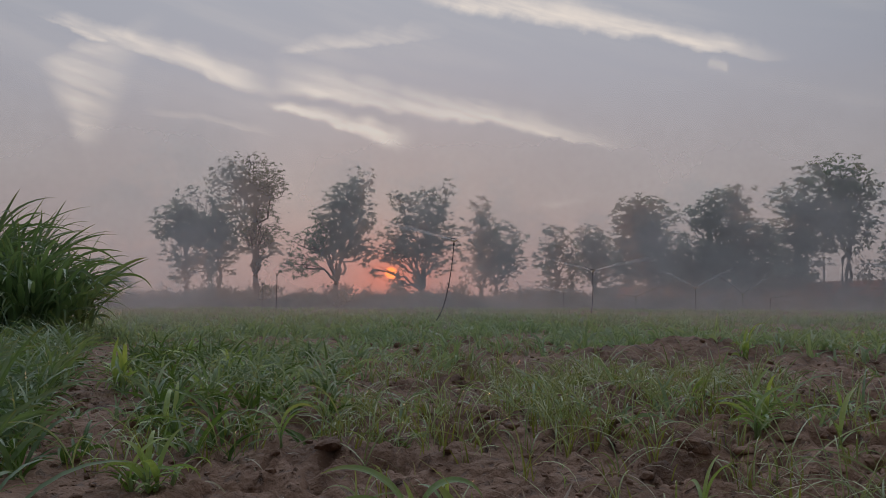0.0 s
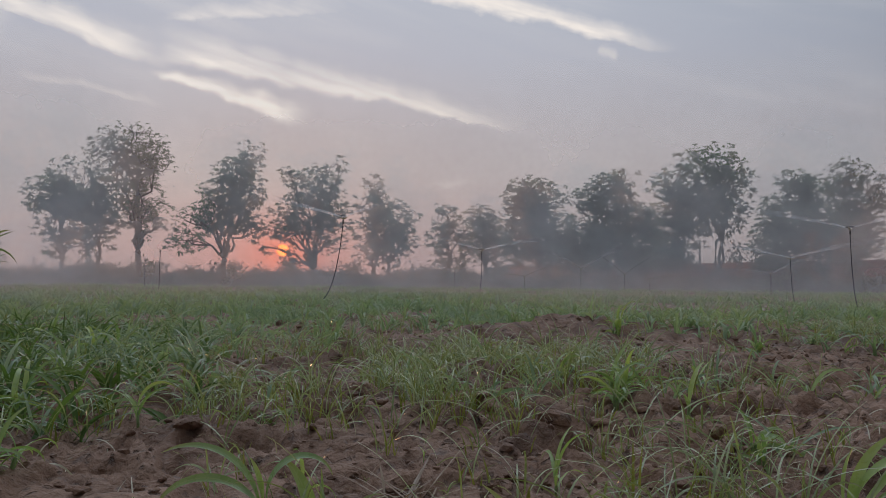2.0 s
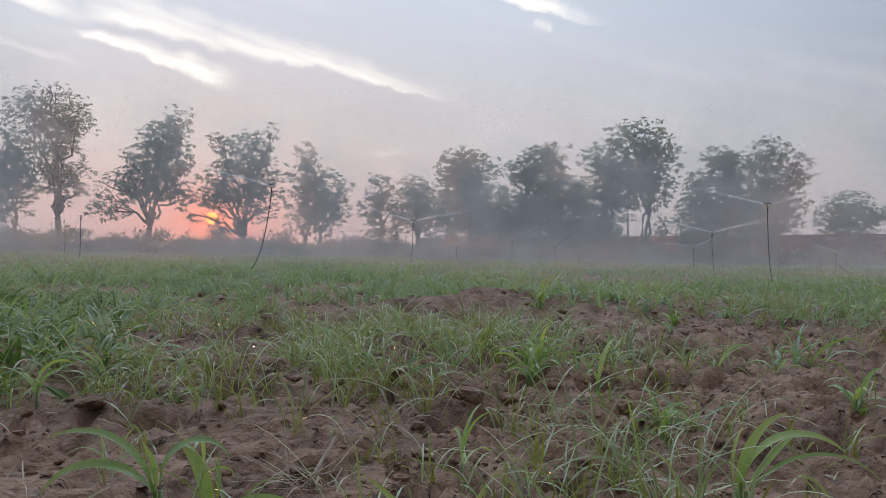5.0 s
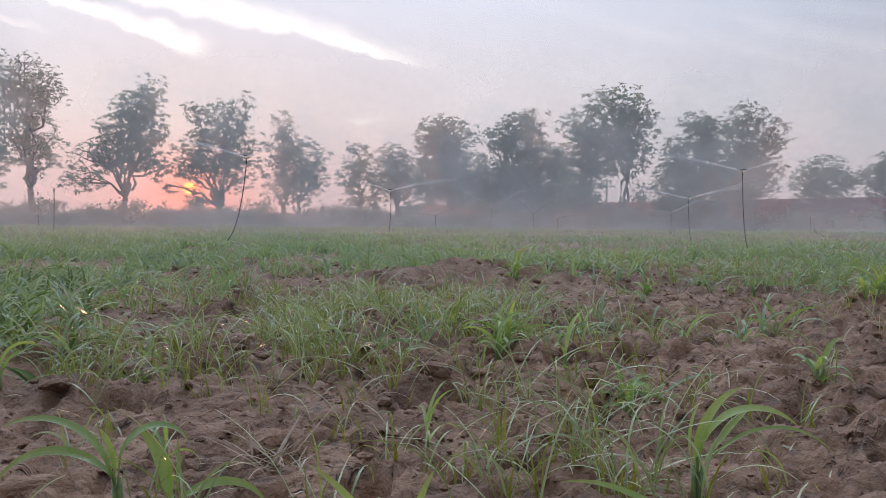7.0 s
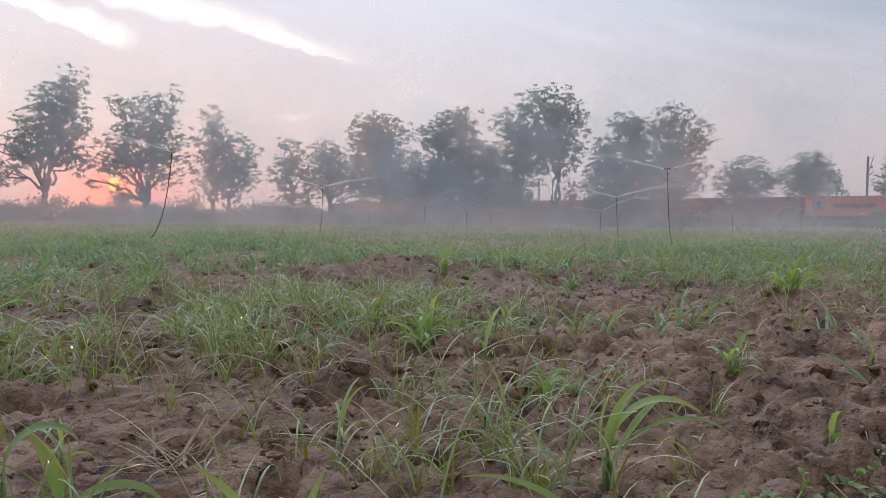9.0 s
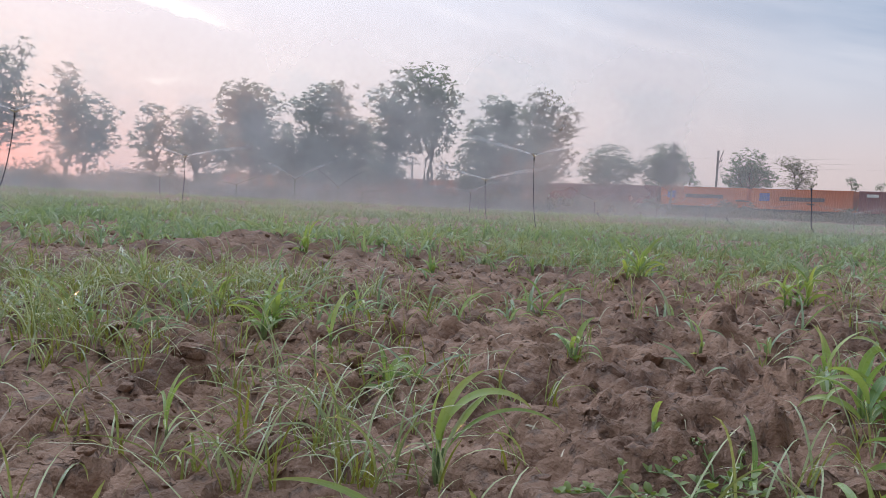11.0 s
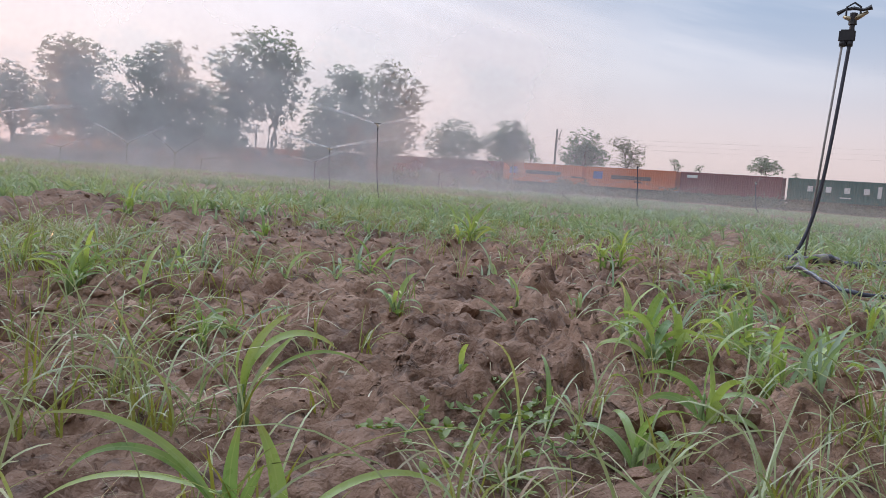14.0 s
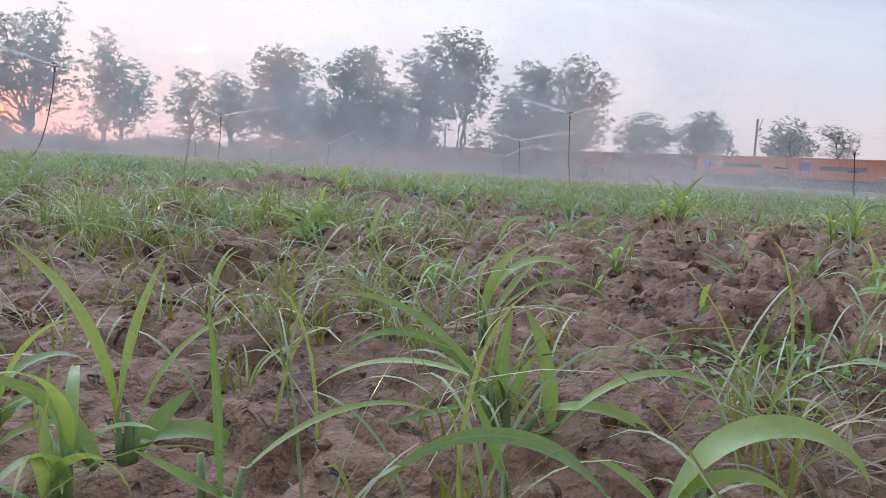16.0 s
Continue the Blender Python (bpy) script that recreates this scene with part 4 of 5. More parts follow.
riser(7, 11.92, 21.05, 1.1, (-0.1, 0.05), (0.0, 0.0), 0.008, ((-62, 3.4, 0.9, 0.15), (75, 4.4, 1.1, 0.3)))
riser(8, 16.5, 32.9, 0.85, (0.0, 0.0), (0.0, 0.0), 0.014, ((-70, 2.2, 0.5, 0.3), (70, 3.6, 1.5, 0.4)))
riser(9, 11.6, 46.9, 1.15, (0.05, 0.0), (0.0, 0.0), 0.014, ((-75, 3.0, 2.2, 0.6), (70, 4.4, 2.6, 0.5)))
riser(10, 14.3, 47.4, 0.85, (0.0, 0.05), (0.0, 0.0), 0.014, ((-60, 2.6, 2.4, 0.5), (80, 3.0, 2.3, 0.5)))
riser(11, 8.58, 48.4, 0.7, (0.0, 0.0), (0.0, 0.0), 0.014, ((-75, 2.0, 0.5, 0.3), (60, 3.6, 1.5, 0.4)))
riser(12, 4.4, 46.7, 0.95, (0.0, 0.0), (0.0, 0.0), 0.014, ((-60, 2.8, 0.9, 0.3), (80, 3.0, 1.0, 0.3)))
riser(13, 15.6, 47.0, 0.62, (0.05, 0.0), (0.0, 0.0), 0.014, ((75, 2.6, 0.6, 0.3),))
riser(14, 24.4, 35.6, 0.75, (0.0, 0.0), (0.0, 0.0), 0.014, ((-50, 2.0, 1.0, 0.3), (95, 2.4, 1.1, 0.3)))
riser(15, 29.8, 37.9, 1.15, (0.0, 0.0), (0.0, 0.0), 0.014, ((-50, 2.6, 0.7, 0.4), (100, 3.0, 1.0, 0.4)))
riser(16, 29.9, 34.0, 0.8, (0.0, 0.0), (0.0, 0.0), 0.014, ((-60, 2.6, 1.0, 0.5), (100, 3.0, 1.0, 0.4)))
riser(20, 35.8, 35.5, 0.95, (0.0, 0.0), (0.0, 0.0), 0.014, ((-55, 2.6, 0.8, 0.4), (110, 2.8, 0.9, 0.4)))
riser(21, 38.5, 32.7, 0.8, (0.0, 0.0), (0.0, 0.0), 0.014, ((-55, 3.0, 0.9, 0.4), (115, 3.4, 1.0, 0.4)))
# pipes that have sunk towards the ground
riser(17, 30.3, 32.1, 0.3, (-0.45, 0.3), (0.0, 0.0), 0.02, ())
riser(18, 44.2, 34.8, 0.3, (-0.4, 0.35), (0.0, 0.0), 0.02, ())
riser(19, 21.8, 30.3, 0.28, (-0.45, 0.2), (0.0, 0.0), 0.018, ())
# the one that stands closest, tied to a rod, with its feed pipe on the ground
def near_sprinkler():
    """The hose climbs out of the crop in a bend and hangs in a block on a rod, under an impact head."""
    x, y, rx, ry = 9.276, 5.829, 0.54, -0.842
    z0 = float(ground_z(x, y)) - 0.03
    top = thing("sprinkler", "black sprinkler riser tied to a thin grey rod", "sprinkler", pose(x, y, z0), group="sprinklers in the field")
    z = np.linspace(0, 1, 40) ** 1.4 * 1.98
    u = 0.2 * (1 - np.exp(-z / 0.28)) + 0.06 * z
    part("riser_pipe", mesh_of("riser_pipe", *tube(np.stack([rx * u, ry * u, z], -1), 0.0155, 10), PIPE, smooth=True), top)
    at = lambda k, h, o=0.0: np.array([rx * k + 0.842 * o, ry * k + 0.54 * o, h])
    part("stake", mesh_of("stake", *tube([at(0.15, -0.05), at(0.205, 0.95), at(0.262, 1.95)], 0.0095, 8), STAKE, smooth=True), top, "thin grey support rod")
    bm = bmesh.new()
    bmesh.ops.create_cube(bm, size=1)
    bmesh.ops.scale(bm, vec=(0.125, 0.06, 0.1), verts=bm.verts[:])
    bmesh.ops.bevel(bm, geom=bm.edges[:], offset=0.012, segments=2, affect="EDGES")
    part("tie", bm_mesh("tie", bm, NOZZLE), top, at=Matrix.Translation(at(0.288, 1.965)) @ pose(0, 0, 0, 0, 0, math.degrees(math.atan2(ry, rx))))
    for k in (0.262, 0.314):
        part("socket", mesh_of("socket", *tube([at(k - 0.002, 1.88), at(k, 1.93)], 0.026, 10), NOZZLE, smooth=True), top)
    c = 0.318
    body = part("sprinkler_head", mesh_of("sprinkler_head", *tube([at(c, 2.0), at(c, 2.05), at(c, 2.055), at(c, 2.085), at(c, 2.09), at(c + 0.004, 2.15)], [0.02, 0.02, 0.033, 0.033, 0.024, 0.03], 8), NOZZLE), top)
    part("nozzle", mesh_of("nozzle", *tube([at(c, 2.1), at(c + 0.05, 2.125), at(c + 0.105, 2.16)], [0.024, 0.02, 0.013], 8), BRASS, smooth=True), body)
    part("nozzle", mesh_of("nozzle", *tube([at(c, 2.1), at(c - 0.04, 2.11), at(c - 0.075, 2.125)], [0.022, 0.018, 0.012], 8), BRASS, smooth=True), body)
    part("swing_arm", mesh_of("swing_arm", *tube([at(c - 0.12, 2.15, 0.01), at(c - 0.06, 2.185, 0.02), at(c, 2.19), at(c + 0.07, 2.17, -0.02), at(c + 0.13, 2.19, -0.03)], [0.02, 0.012, 0.016, 0.012, 0.022], 6), NOZZLE), body)
    part("bridge", mesh_of("bridge", *tube([at(c - 0.055, 2.1), at(c - 0.055, 2.2), at(c, 2.235), at(c + 0.05, 2.2), at(c + 0.05, 2.11)], 0.009, 6), NOZZLE), body)


near_sprinkler()


def lying(points, n, lift):
    """A smooth line through a few spots, resting on the soil."""
    p = np.array(points, float)
    s = np.linspace(0, len(p) - 1, n)
    xy = np.stack([np.interp(s, np.arange(len(p)), p[:, k]) for k in (0, 1)], -1)
    ease = np.ones(9) / 9
    xy = np.stack([np.convolve(np.pad(xy[:, k], 4, mode="edge"), ease, "valid") for k in (0, 1)], -1)
    z = np.convolve(np.pad(ground_z(xy[:, 0], xy[:, 1]), 4, mode="edge"), ease, "valid") + lift
    return np.concatenate([xy, z[:, None]], 1)


def feed_pipe():
    top = thing("feed_pipe", "shiny black plastic feed pipe lying on the soil", "pipe")
    a = lying(((9.276, 5.829), (9.1, 5.5), (9.5, 5.5), (9.96, 5.7), (10.64, 5.7), (11.8, 5.5)), 60, 0.06)
    part("hose", mesh_of("hose", *tube(a, 0.034, 10), PIPE, smooth=True), top)
    part("coupling", mesh_of("coupling", *tube(a[15:20], 0.043, 10), STAKE, smooth=True), top, "pale grey coupling")
    b = lying(((9.1, 5.45), (8.2, 5.0), (7.5, 4.65), (7.35, 4.35), (7.15, 4.1), (7.2, 3.85), (7.8, 3.7), (8.8, 3.6)), 70, 0.045)
    part("hose", mesh_of("hose", *tube(b, 0.013, 10), PIPE, smooth=True), top)


feed_pipe()


# ---- mist and air haze, put in as thin upright sheets ----
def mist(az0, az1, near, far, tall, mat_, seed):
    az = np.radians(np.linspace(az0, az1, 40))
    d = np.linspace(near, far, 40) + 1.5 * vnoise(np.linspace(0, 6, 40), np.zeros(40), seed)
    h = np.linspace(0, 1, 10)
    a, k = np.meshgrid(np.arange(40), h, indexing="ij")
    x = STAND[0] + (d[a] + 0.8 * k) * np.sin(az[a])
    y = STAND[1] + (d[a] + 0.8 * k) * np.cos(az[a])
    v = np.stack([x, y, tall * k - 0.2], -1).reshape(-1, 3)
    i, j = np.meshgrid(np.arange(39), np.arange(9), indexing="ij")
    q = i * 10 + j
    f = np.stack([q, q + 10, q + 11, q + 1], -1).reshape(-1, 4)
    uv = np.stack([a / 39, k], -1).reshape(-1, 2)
    o = new("mist_sheet", mesh_of("mist_sheet", v, f, mat_, uv, smooth=True))
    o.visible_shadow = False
    tagged(o, "thin pale sheet standing in for mist and haze over the field", "mist", kind="stuff")


mist(-70, 48, 46, 50, 17.0, TREE_HAZE, 71)
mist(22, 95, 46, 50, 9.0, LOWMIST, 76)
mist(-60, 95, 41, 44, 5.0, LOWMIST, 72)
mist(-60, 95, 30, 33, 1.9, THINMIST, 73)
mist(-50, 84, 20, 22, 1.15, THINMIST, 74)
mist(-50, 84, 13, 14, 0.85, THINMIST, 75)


# ---- plants ----
def leaves_of(rng, n, tall):
    """The leaves of one young crop plant, as (heading, length, width, lean, bend, twist, height of the foot)."""
    turn = rng.uniform(0, math.tau)
    rows = []
    for i in range(n):
        f = i / max(1, n - 1)
        rows.append((turn + (i % 2) * math.pi + rng.normal(0, 0.5), tall * rng.uniform(1.0, 1.45) * (0.75 + 0.4 * math.sin(f * 2.9)), rng.uniform(0.06, 0.085) * tall,
                     rng.uniform(0.2, 0.75) * (1.2 - 0.9 * f), rng.uniform(1.2, 2.5), rng.normal(0, 0.2), tall * (0.04 + 0.2 * f)))
    return rows


def crop_plant(seed, n, tall=1.0):
    """A young sorghum plant one unit tall."""
    rng = np.random.default_rng(seed)
    top = thing("crop_plant", "young green sorghum plant with arching strap leaves", "crop plant", group="young crop plants")
    part("stalk", mesh_of("stalk", *tube([(0, 0, -0.12), (0.006, 0, 0.12), (0.0, 0.01, 0.3)], [0.03, 0.028, 0.012], 7), STEM, smooth=True), top)
    for hd, ln, wd, le, be, tw, z in leaves_of(rng, n, tall):
        v, f, uv = blades([(0, 0, z)], [hd], [ln], [wd], [le], [be], 11, 0.3, [tw], [rng.normal(0, 0.7)])
        part("leaf", mesh_of("leaf", v, f, CROP, uv, smooth=True), top)
    return top


KINDS = {n: [crop_plant(300 + 10 * n + k, n) for k in range(3)] for n in (3, 4, 5, 6, 7)}
SPOTS = [(5.22, 3.73, 0.19, 5), (5.30, 3.03, 0.20, 6), (4.84, 3.87, 0.20, 3), (3.63, 4.19, 0.13, 3), (0.99, 4.28, 0.27, 6), (1.79, 3.58, 0.13, 7), (1.19, 4.73, 0.25, 6), (1.05, 5.92, 0.20, 5), (3.55, 4.64, 0.18, 5), (3.64, 4.14, 0.12, 5), (2.63, 5.50, 0.11, 3), (1.95, 4.09, 0.15, 4), (1.70, 4.27, 0.16, 6), (2.54, 3.46, 0.12, 4), (4.07, 2.47, 0.21, 6), (5.19, 2.91, 0.21, 6), (4.24, 2.96, 0.14, 3), (6.75, 6.90, 0.20, 6)]
SPOTS += [(6.39, 4.94, 0.23, 6), (5.34, 3.85, 0.18, 5), (1.92, 4.24, 0.12, 5), (3.67, 3.65, 0.14, 4), (4.38, 3.97, 0.18, 4), (3.43, 4.24, 0.15, 5), (3.57, 3.96, 0.10, 4), (4.17, 3.18, 0.11, 4), (4.51, 8.93, 0.21, 5), (5.09, 7.18, 0.19, 5), (5.77, 7.25, 0.20, 4), (5.98, 3.85, 0.28, 5), (6.64, 4.01, 0.30, 6), (8.58, 5.75, 0.29, 5)]
CLUMPS = [(4.72, 3.1, 0.24, 5), (5.25, 3.75, 0.2, 4), (4.88, 2.9, 0.22, 4), (5.02, 2.83, 0.22, 3), (4.47, 2.76, 0.2, 2), (4.2, 2.69, 0.16, 2), (6.3, 4.9, 0.24, 6), (5.5, 3.5, 0.19, 3), (6.2, 4.1, 0.22, 4), (7.6, 4.6, 0.24, 5),
          (3.47, 4.4, 0.17, 2), (3.62, 4.13, 0.14, 1), (4.23, 2.96, 0.15, 1), (4.17, 3.21, 0.09, 1), (4.46, 4.08, 0.18, 2), (4.91, 3.96, 0.13, 1), (3.72, 3.82, 0.13, 2), (1.75, 3.64, 0.16, 6), (1.07, 6.12, 0.22, 5), (4.28, 7.8, 0.25, 4),
          (4.97, 6.78, 0.2, 3), (6.14, 6.1, 0.26, 6), (5.35, 3.3, 0.2, 4), (5.1, 3.15, 0.18, 3),
          (3.5, 4.48, 0.18, 4), (3.98, 5.09, 0.18, 3), (3.36, 5.02, 0.16, 3), (3.78, 3.96, 0.15, 2), (2.92, 2.6, 0.17, 3), (2.84, 2.7, 0.14, 2), (0.75, 5.3, 0.24, 6), (1.3, 5.0, 0.22, 5), (1.45, 4.4, 0.18, 5), (0.3, 7.0, 0.24, 6)]
taken = set()
rng = np.random.default_rng(11)


def set_plant(x, y, tall, n, turn, tilt):
    kind = KINDS[n][int(rng.integers(3))]
    m = pose(x, y, float(ground_z(x, y)), tilt, 0, turn) @ Matrix.Diagonal((tall, tall, tall, 1))
    if kind in taken:
        copy_thing(kind, m)
    else:
        kind.matrix_world = m
        taken.add(kind)


# none where one of the fuller clumps stands
SPOTS = [q for q in SPOTS if min(math.hypot(q[0] - c[0], q[1] - c[1]) for c in CLUMPS) > 0.14]
for x, y, tall, n in SPOTS:
    set_plant(x, y, tall * 1.05, n, float(rng.uniform(0, 360)), float(rng.normal(0, 4)))


# fuller clumps on the railway side
for x, y, tall in ((5.6, 3.5, 0.22), (5.9, 3.2, 0.2), (6.0, 4.2, 0.2), (6.6, 4.4, 0.21), (6.9, 5.2, 0.22), (7.6, 5.3, 0.22), (5.75, 2.9, 0.2)):
    set_plant(x, y, tall, int(rng.choice([6, 7])), float(rng.uniform(0, 360)), float(rng.normal(0, 4)))


def tillered(x, y, tall, shoots, seed):
    """A crop plant of several shoots: each a sheathed stem with leaves set in turn on two sides, arching over."""
    g = np.random.default_rng(seed)
    top = thing("crop_plant", "clump of green sorghum shoots with arching leaves" if shoots > 2 else "young green sorghum shoot with arching leaves", "crop plant", pose(x, y, float(ground_z(x, y))), group="young crop plants")
    for _ in range(shoots):
        a, q = g.uniform(0, math.tau), g.uniform(0.0, 0.012 * shoots)
        fx, fy, lean = q * math.cos(a), q * math.sin(a), g.uniform(0.0, 0.3)
        h = tall * g.uniform(0.2, 0.42)
        spine = np.array([(fx + lean * h * f * math.cos(a), fy + lean * h * f * math.sin(a), h * f - 0.02 * (f == 0)) for f in (0, 0.35, 0.7, 1)])
        part("stalk", mesh_of("stalk", *tube(spine, [0.006, 0.0055, 0.005, 0.003], 7), STEM, smooth=True), top)
        side = g.uniform(0, math.tau)
        n = int(g.integers(4, 6))
        for i in range(n):
            f = 0.1 + 0.9 * i / (n - 1)
            foot = spine[0] * (1 - f) + spine[3] * f
            inner = i == n - 1
            v, fc, uv = blades([foot], [side + (i % 2) * math.pi + g.normal(0, 0.45)], [tall * g.uniform(0.65, 1.15) * (0.75 if i == 0 else 1)], [g.uniform(0.012, 0.022) * (tall / 0.2) ** 0.5],
                               [g.uniform(0.0, 0.3) if inner else g.uniform(0.25, 0.7)], [g.uniform(0.9, 2.0) if inner else g.uniform(1.4, 2.6)], 12, 0.32, [g.normal(0, 0.1)], [g.normal(0, 0.6)])
            part("leaf", mesh_of("leaf", v, fc, CROP, uv, smooth=True), top)


for k, (x, y, tall, shoots) in enumerate(CLUMPS):
    tillered(x, y, tall, shoots, 500 + k)


def large_plant(x, y, rows):
    """A well grown plant, leaf by leaf: heading in degrees from +x, length, width, lean, bend, roll, and the place of the foot."""
    top = thing("crop_plant", "well grown sorghum plant with broad arching leaves", "crop plant", pose(x, y, 0), group="young crop plants")
    low = float(ground_z(x, y))
    part("stalk", mesh_of("stalk", *tube([(0, 0, low - 0.03), (0.002, 0, low + 0.03), (0.0, 0.003, max(low + 0.05, 0.05))], [0.007, 0.006, 0.003], 8), STEM, smooth=True), top)
    for hd, ln, wd, le, be, ro, fx, fy, fz in rows:
        v, f, uv = blades([(fx, fy, max(fz, low - 0.02))], [math.radians(hd)], [ln], [wd], [le], [be], 16, 0.3, [0.03 * math.sin(hd)], [ro])
        leaf = part("leaf", mesh_of("leaf", v, f, CROP, uv, smooth=True), top)
        if math.hypot(fx, fy) > 0.03 or fz > low + 0.03:
            part("sheath", mesh_of("sheath", *tube([(fx * 0.3, fy * 0.3, low - 0.02), (fx * 0.8, fy * 0.8, max(fz, low - 0.02) * 0.5 + low * 0.5), (fx, fy, max(fz, low - 0.02) + 0.004)], [0.006, 0.005, 0.004], 6), STEM, smooth=True), leaf)


large_plant(2.99, 2.64, [(198, 0.26, 0.021, 0.08, 0.85, -0.9, -0.01, -0.0, 0.01), (339, 0.2, 0.028, 0.11, 0.33, 0.8, -0.01, -0.0, 0.03), (159, 0.15, 0.02, 0.58, 0.89, -1.1, -0.03, -0.0, -0.0), (179, 0.08, 0.014, 0.37, -0.19, -1.1, -0.05, -0.0, 0.01), (23, 0.09, 0.022, 0.51, 0.55, 0.8, 0.01, 0.0, -0.0), (11, 0.19, 0.024, 1.17, 2.18, 0.9, 0.0, 0.0, 0.01), (351, 0.17, 0.011, 0.25, 0.99, 0.6, 0.01, 0.0, 0.03), (168, 0.09, 0.016, 1.33, 1.59, -1.0, -0.02, -0.0, -0.02)])
large_plant(3.06, 2.50, [(17, 0.2, 0.009, -0.05, -0.12, 1.0, 0.02, -0.0, 0.0), (358, 0.21, 0.007, 0.81, 1.2, 0.7, 0.04, -0.0, 0.03), (193, 0.11, 0.012, 0.93, 0.05, -0.8, 0.03, -0.0, 0.0)])
large_plant(3.44, 2.65, [(153, 0.27, 0.011, 0.56, 1.26, -1.0, -0.02, 0.01, 0.04), (146, 0.23, 0.012, 0.64, 2.01, -1.0, -0.03, 0.01, 0.05), (142, 0.28, 0.01, 1.32, 1.1, -0.6, -0.02, 0.01, 0.06), (134, 0.13, 0.02, 0.05, -0.34, -1.0, -0.01, 0.0, 0.03), (150, 0.19, 0.025, -0.06, 0.67, -1.1, 0.05, -0.02, -0.02), (142, 0.08, 0.017, -0.32, -0.25, -1.0, -0.0, 0.0, 0.03), (345, 0.27, 0.012, 0.7, 1.78, 0.7, 0.06, -0.03, 0.01), (343, 0.23, 0.018, 1.34, 1.75, 0.9, 0.04, -0.02, 0.03), (171, 0.15, 0.009, 1.82, -0.0, -0.7, -0.02, 0.01, 0.04)])
large_plant(3.33, 2.40, [(329, 0.12, 0.022, -0.32, -0.26, 0.8, 0.01, -0.0, 0.02), (178, 0.26, 0.016, 0.72, 1.71, -1.1, 0.09, -0.04, 0.03)])
large_plant(3.50, 2.33, [(332, 0.23, 0.03, 0.38, 2.44, 0.7, -0.02, 0.02, 0.03), (339, 0.14, 0.014, 0.65, 1.89, 0.9, -0.03, 0.02, 0.02), (164, 0.09, 0.011, 0.71, 0.54, -0.8, -0.03, 0.02, 0.02)])
large_plant(3.63, 3.19, [(315, 0.28, 0.021, 0.08, 2.22, 0.9, 0.0, -0.0, 0.02), (3, 0.21, 0.022, -0.04, 1.33, 0.8, -0.0, 0.0, 0.02), (325, 0.16, 0.022, 0.49, 0.27, 0.7, 0.01, -0.0, 0.03), (336, 0.29, 0.008, 0.54, 1.89, 1.0, 0.01, -0.0, 0.02), (322, 0.14, 0.016, -0.18, 0.63, 0.7, -0.01, 0.0, 0.03)])
large_plant(2.52, 3.17, [(198, 0.26, 0.02, 0.16, 1.87, -0.7, -0.01, -0.0, 0.03), (3, 0.2, 0.02, -0.05, 2.88, 0.6, 0.0, 0.0, 0.05), (179, 0.15, 0.034, 0.05, 0.78, -0.8, 0.08, 0.02, -0.0), (194, 0.23, 0.02, 0.68, 2.06, -0.8, -0.01, -0.0, 0.05), (213, 0.11, 0.028, 0.03, 0.47, -0.8, -0.01, -0.0, 0.04), (10, 0.2, 0.019, 0.87, 1.92, 1.0, 0.09, 0.02, -0.01), (205, 0.12, 0.015, -0.16, 0.24, -0.9, 0.09, 0.02, 0.0)])
large_plant(3.50, 4.62, [(345, 0.23, 0.025, -0.01, 0.84, 0.7, 0.0, 0.0, -0.02), (330, 0.16, 0.016, 0.49, 0.44, 0.8, 0.01, -0.0, -0.02), (155, 0.11, 0.014, 0.42, 1.17, -1.1, -0.0, 0.0, -0.02)])


def bare(x, y):
    """Where little grows, 0 to 1."""
    b = np.exp(-((x - 4.4) / 0.75) ** 2 - ((y - 3.6) / 0.7) ** 2) + np.exp(-((x - 5.0) / 1.1) ** 2 - ((y - 5.2) / 1.1) ** 2)
    b = b + np.exp(-((x - 3.9) / 1.7) ** 2 - ((y - 7.7) / 1.0) ** 2) + np.exp(-((x - 5.6) / 1.5) ** 2 - ((y - 6.7) / 0.9) ** 2) + 0.6 * np.exp(-((x - 7.2) / 1.2) ** 2 - ((y - 5.6) / 0.7) ** 2)
    b = b + np.exp(-((x - 2.3) / 0.5) ** 2 - ((y - 3.9) / 0.5) ** 2) * 0.45 + 0.8 * np.exp(-((x - 4.0) / 0.3) ** 2 - ((y - 3.3) / 0.35) ** 2)
    b = b + np.exp(-((x - 9.9) / 1.0) ** 2 - ((y - 5.5) / 0.55) ** 2) + np.exp(-((x - 7.1) / 0.4) ** 2 - ((y - 4.1) / 0.5) ** 2) + 0.8 * np.exp(-((x - 8.6) / 0.8) ** 2 - ((y - 4.9) / 0.4) ** 2)
    b = b + 1.3 * np.exp(-(((x - 1.0) + 0.55 * (y - 4.6)) / 0.2) ** 2) * (y < 9)
    return np.clip(b, 0, 1)


def scatter(n, r0, r1, az0, az1, seed, keep):
    """Spots over a sector of the field, kept by chance."""
    g = np.random.default_rng(seed)
    r = np.sqrt(g.uniform(r0 * r0, r1 * r1, n))
    a = np.radians(g.uniform(az0, az1, n))
    x, y = STAND[0] + r * np.sin(a), STAND[1] + r * np.cos(a)
    ok = (g.uniform(0, 1, n) < keep(x, y)) & (r < field_edge(np.degrees(a)) - 1.5)
    return x[ok], y[ok], r[ok], g


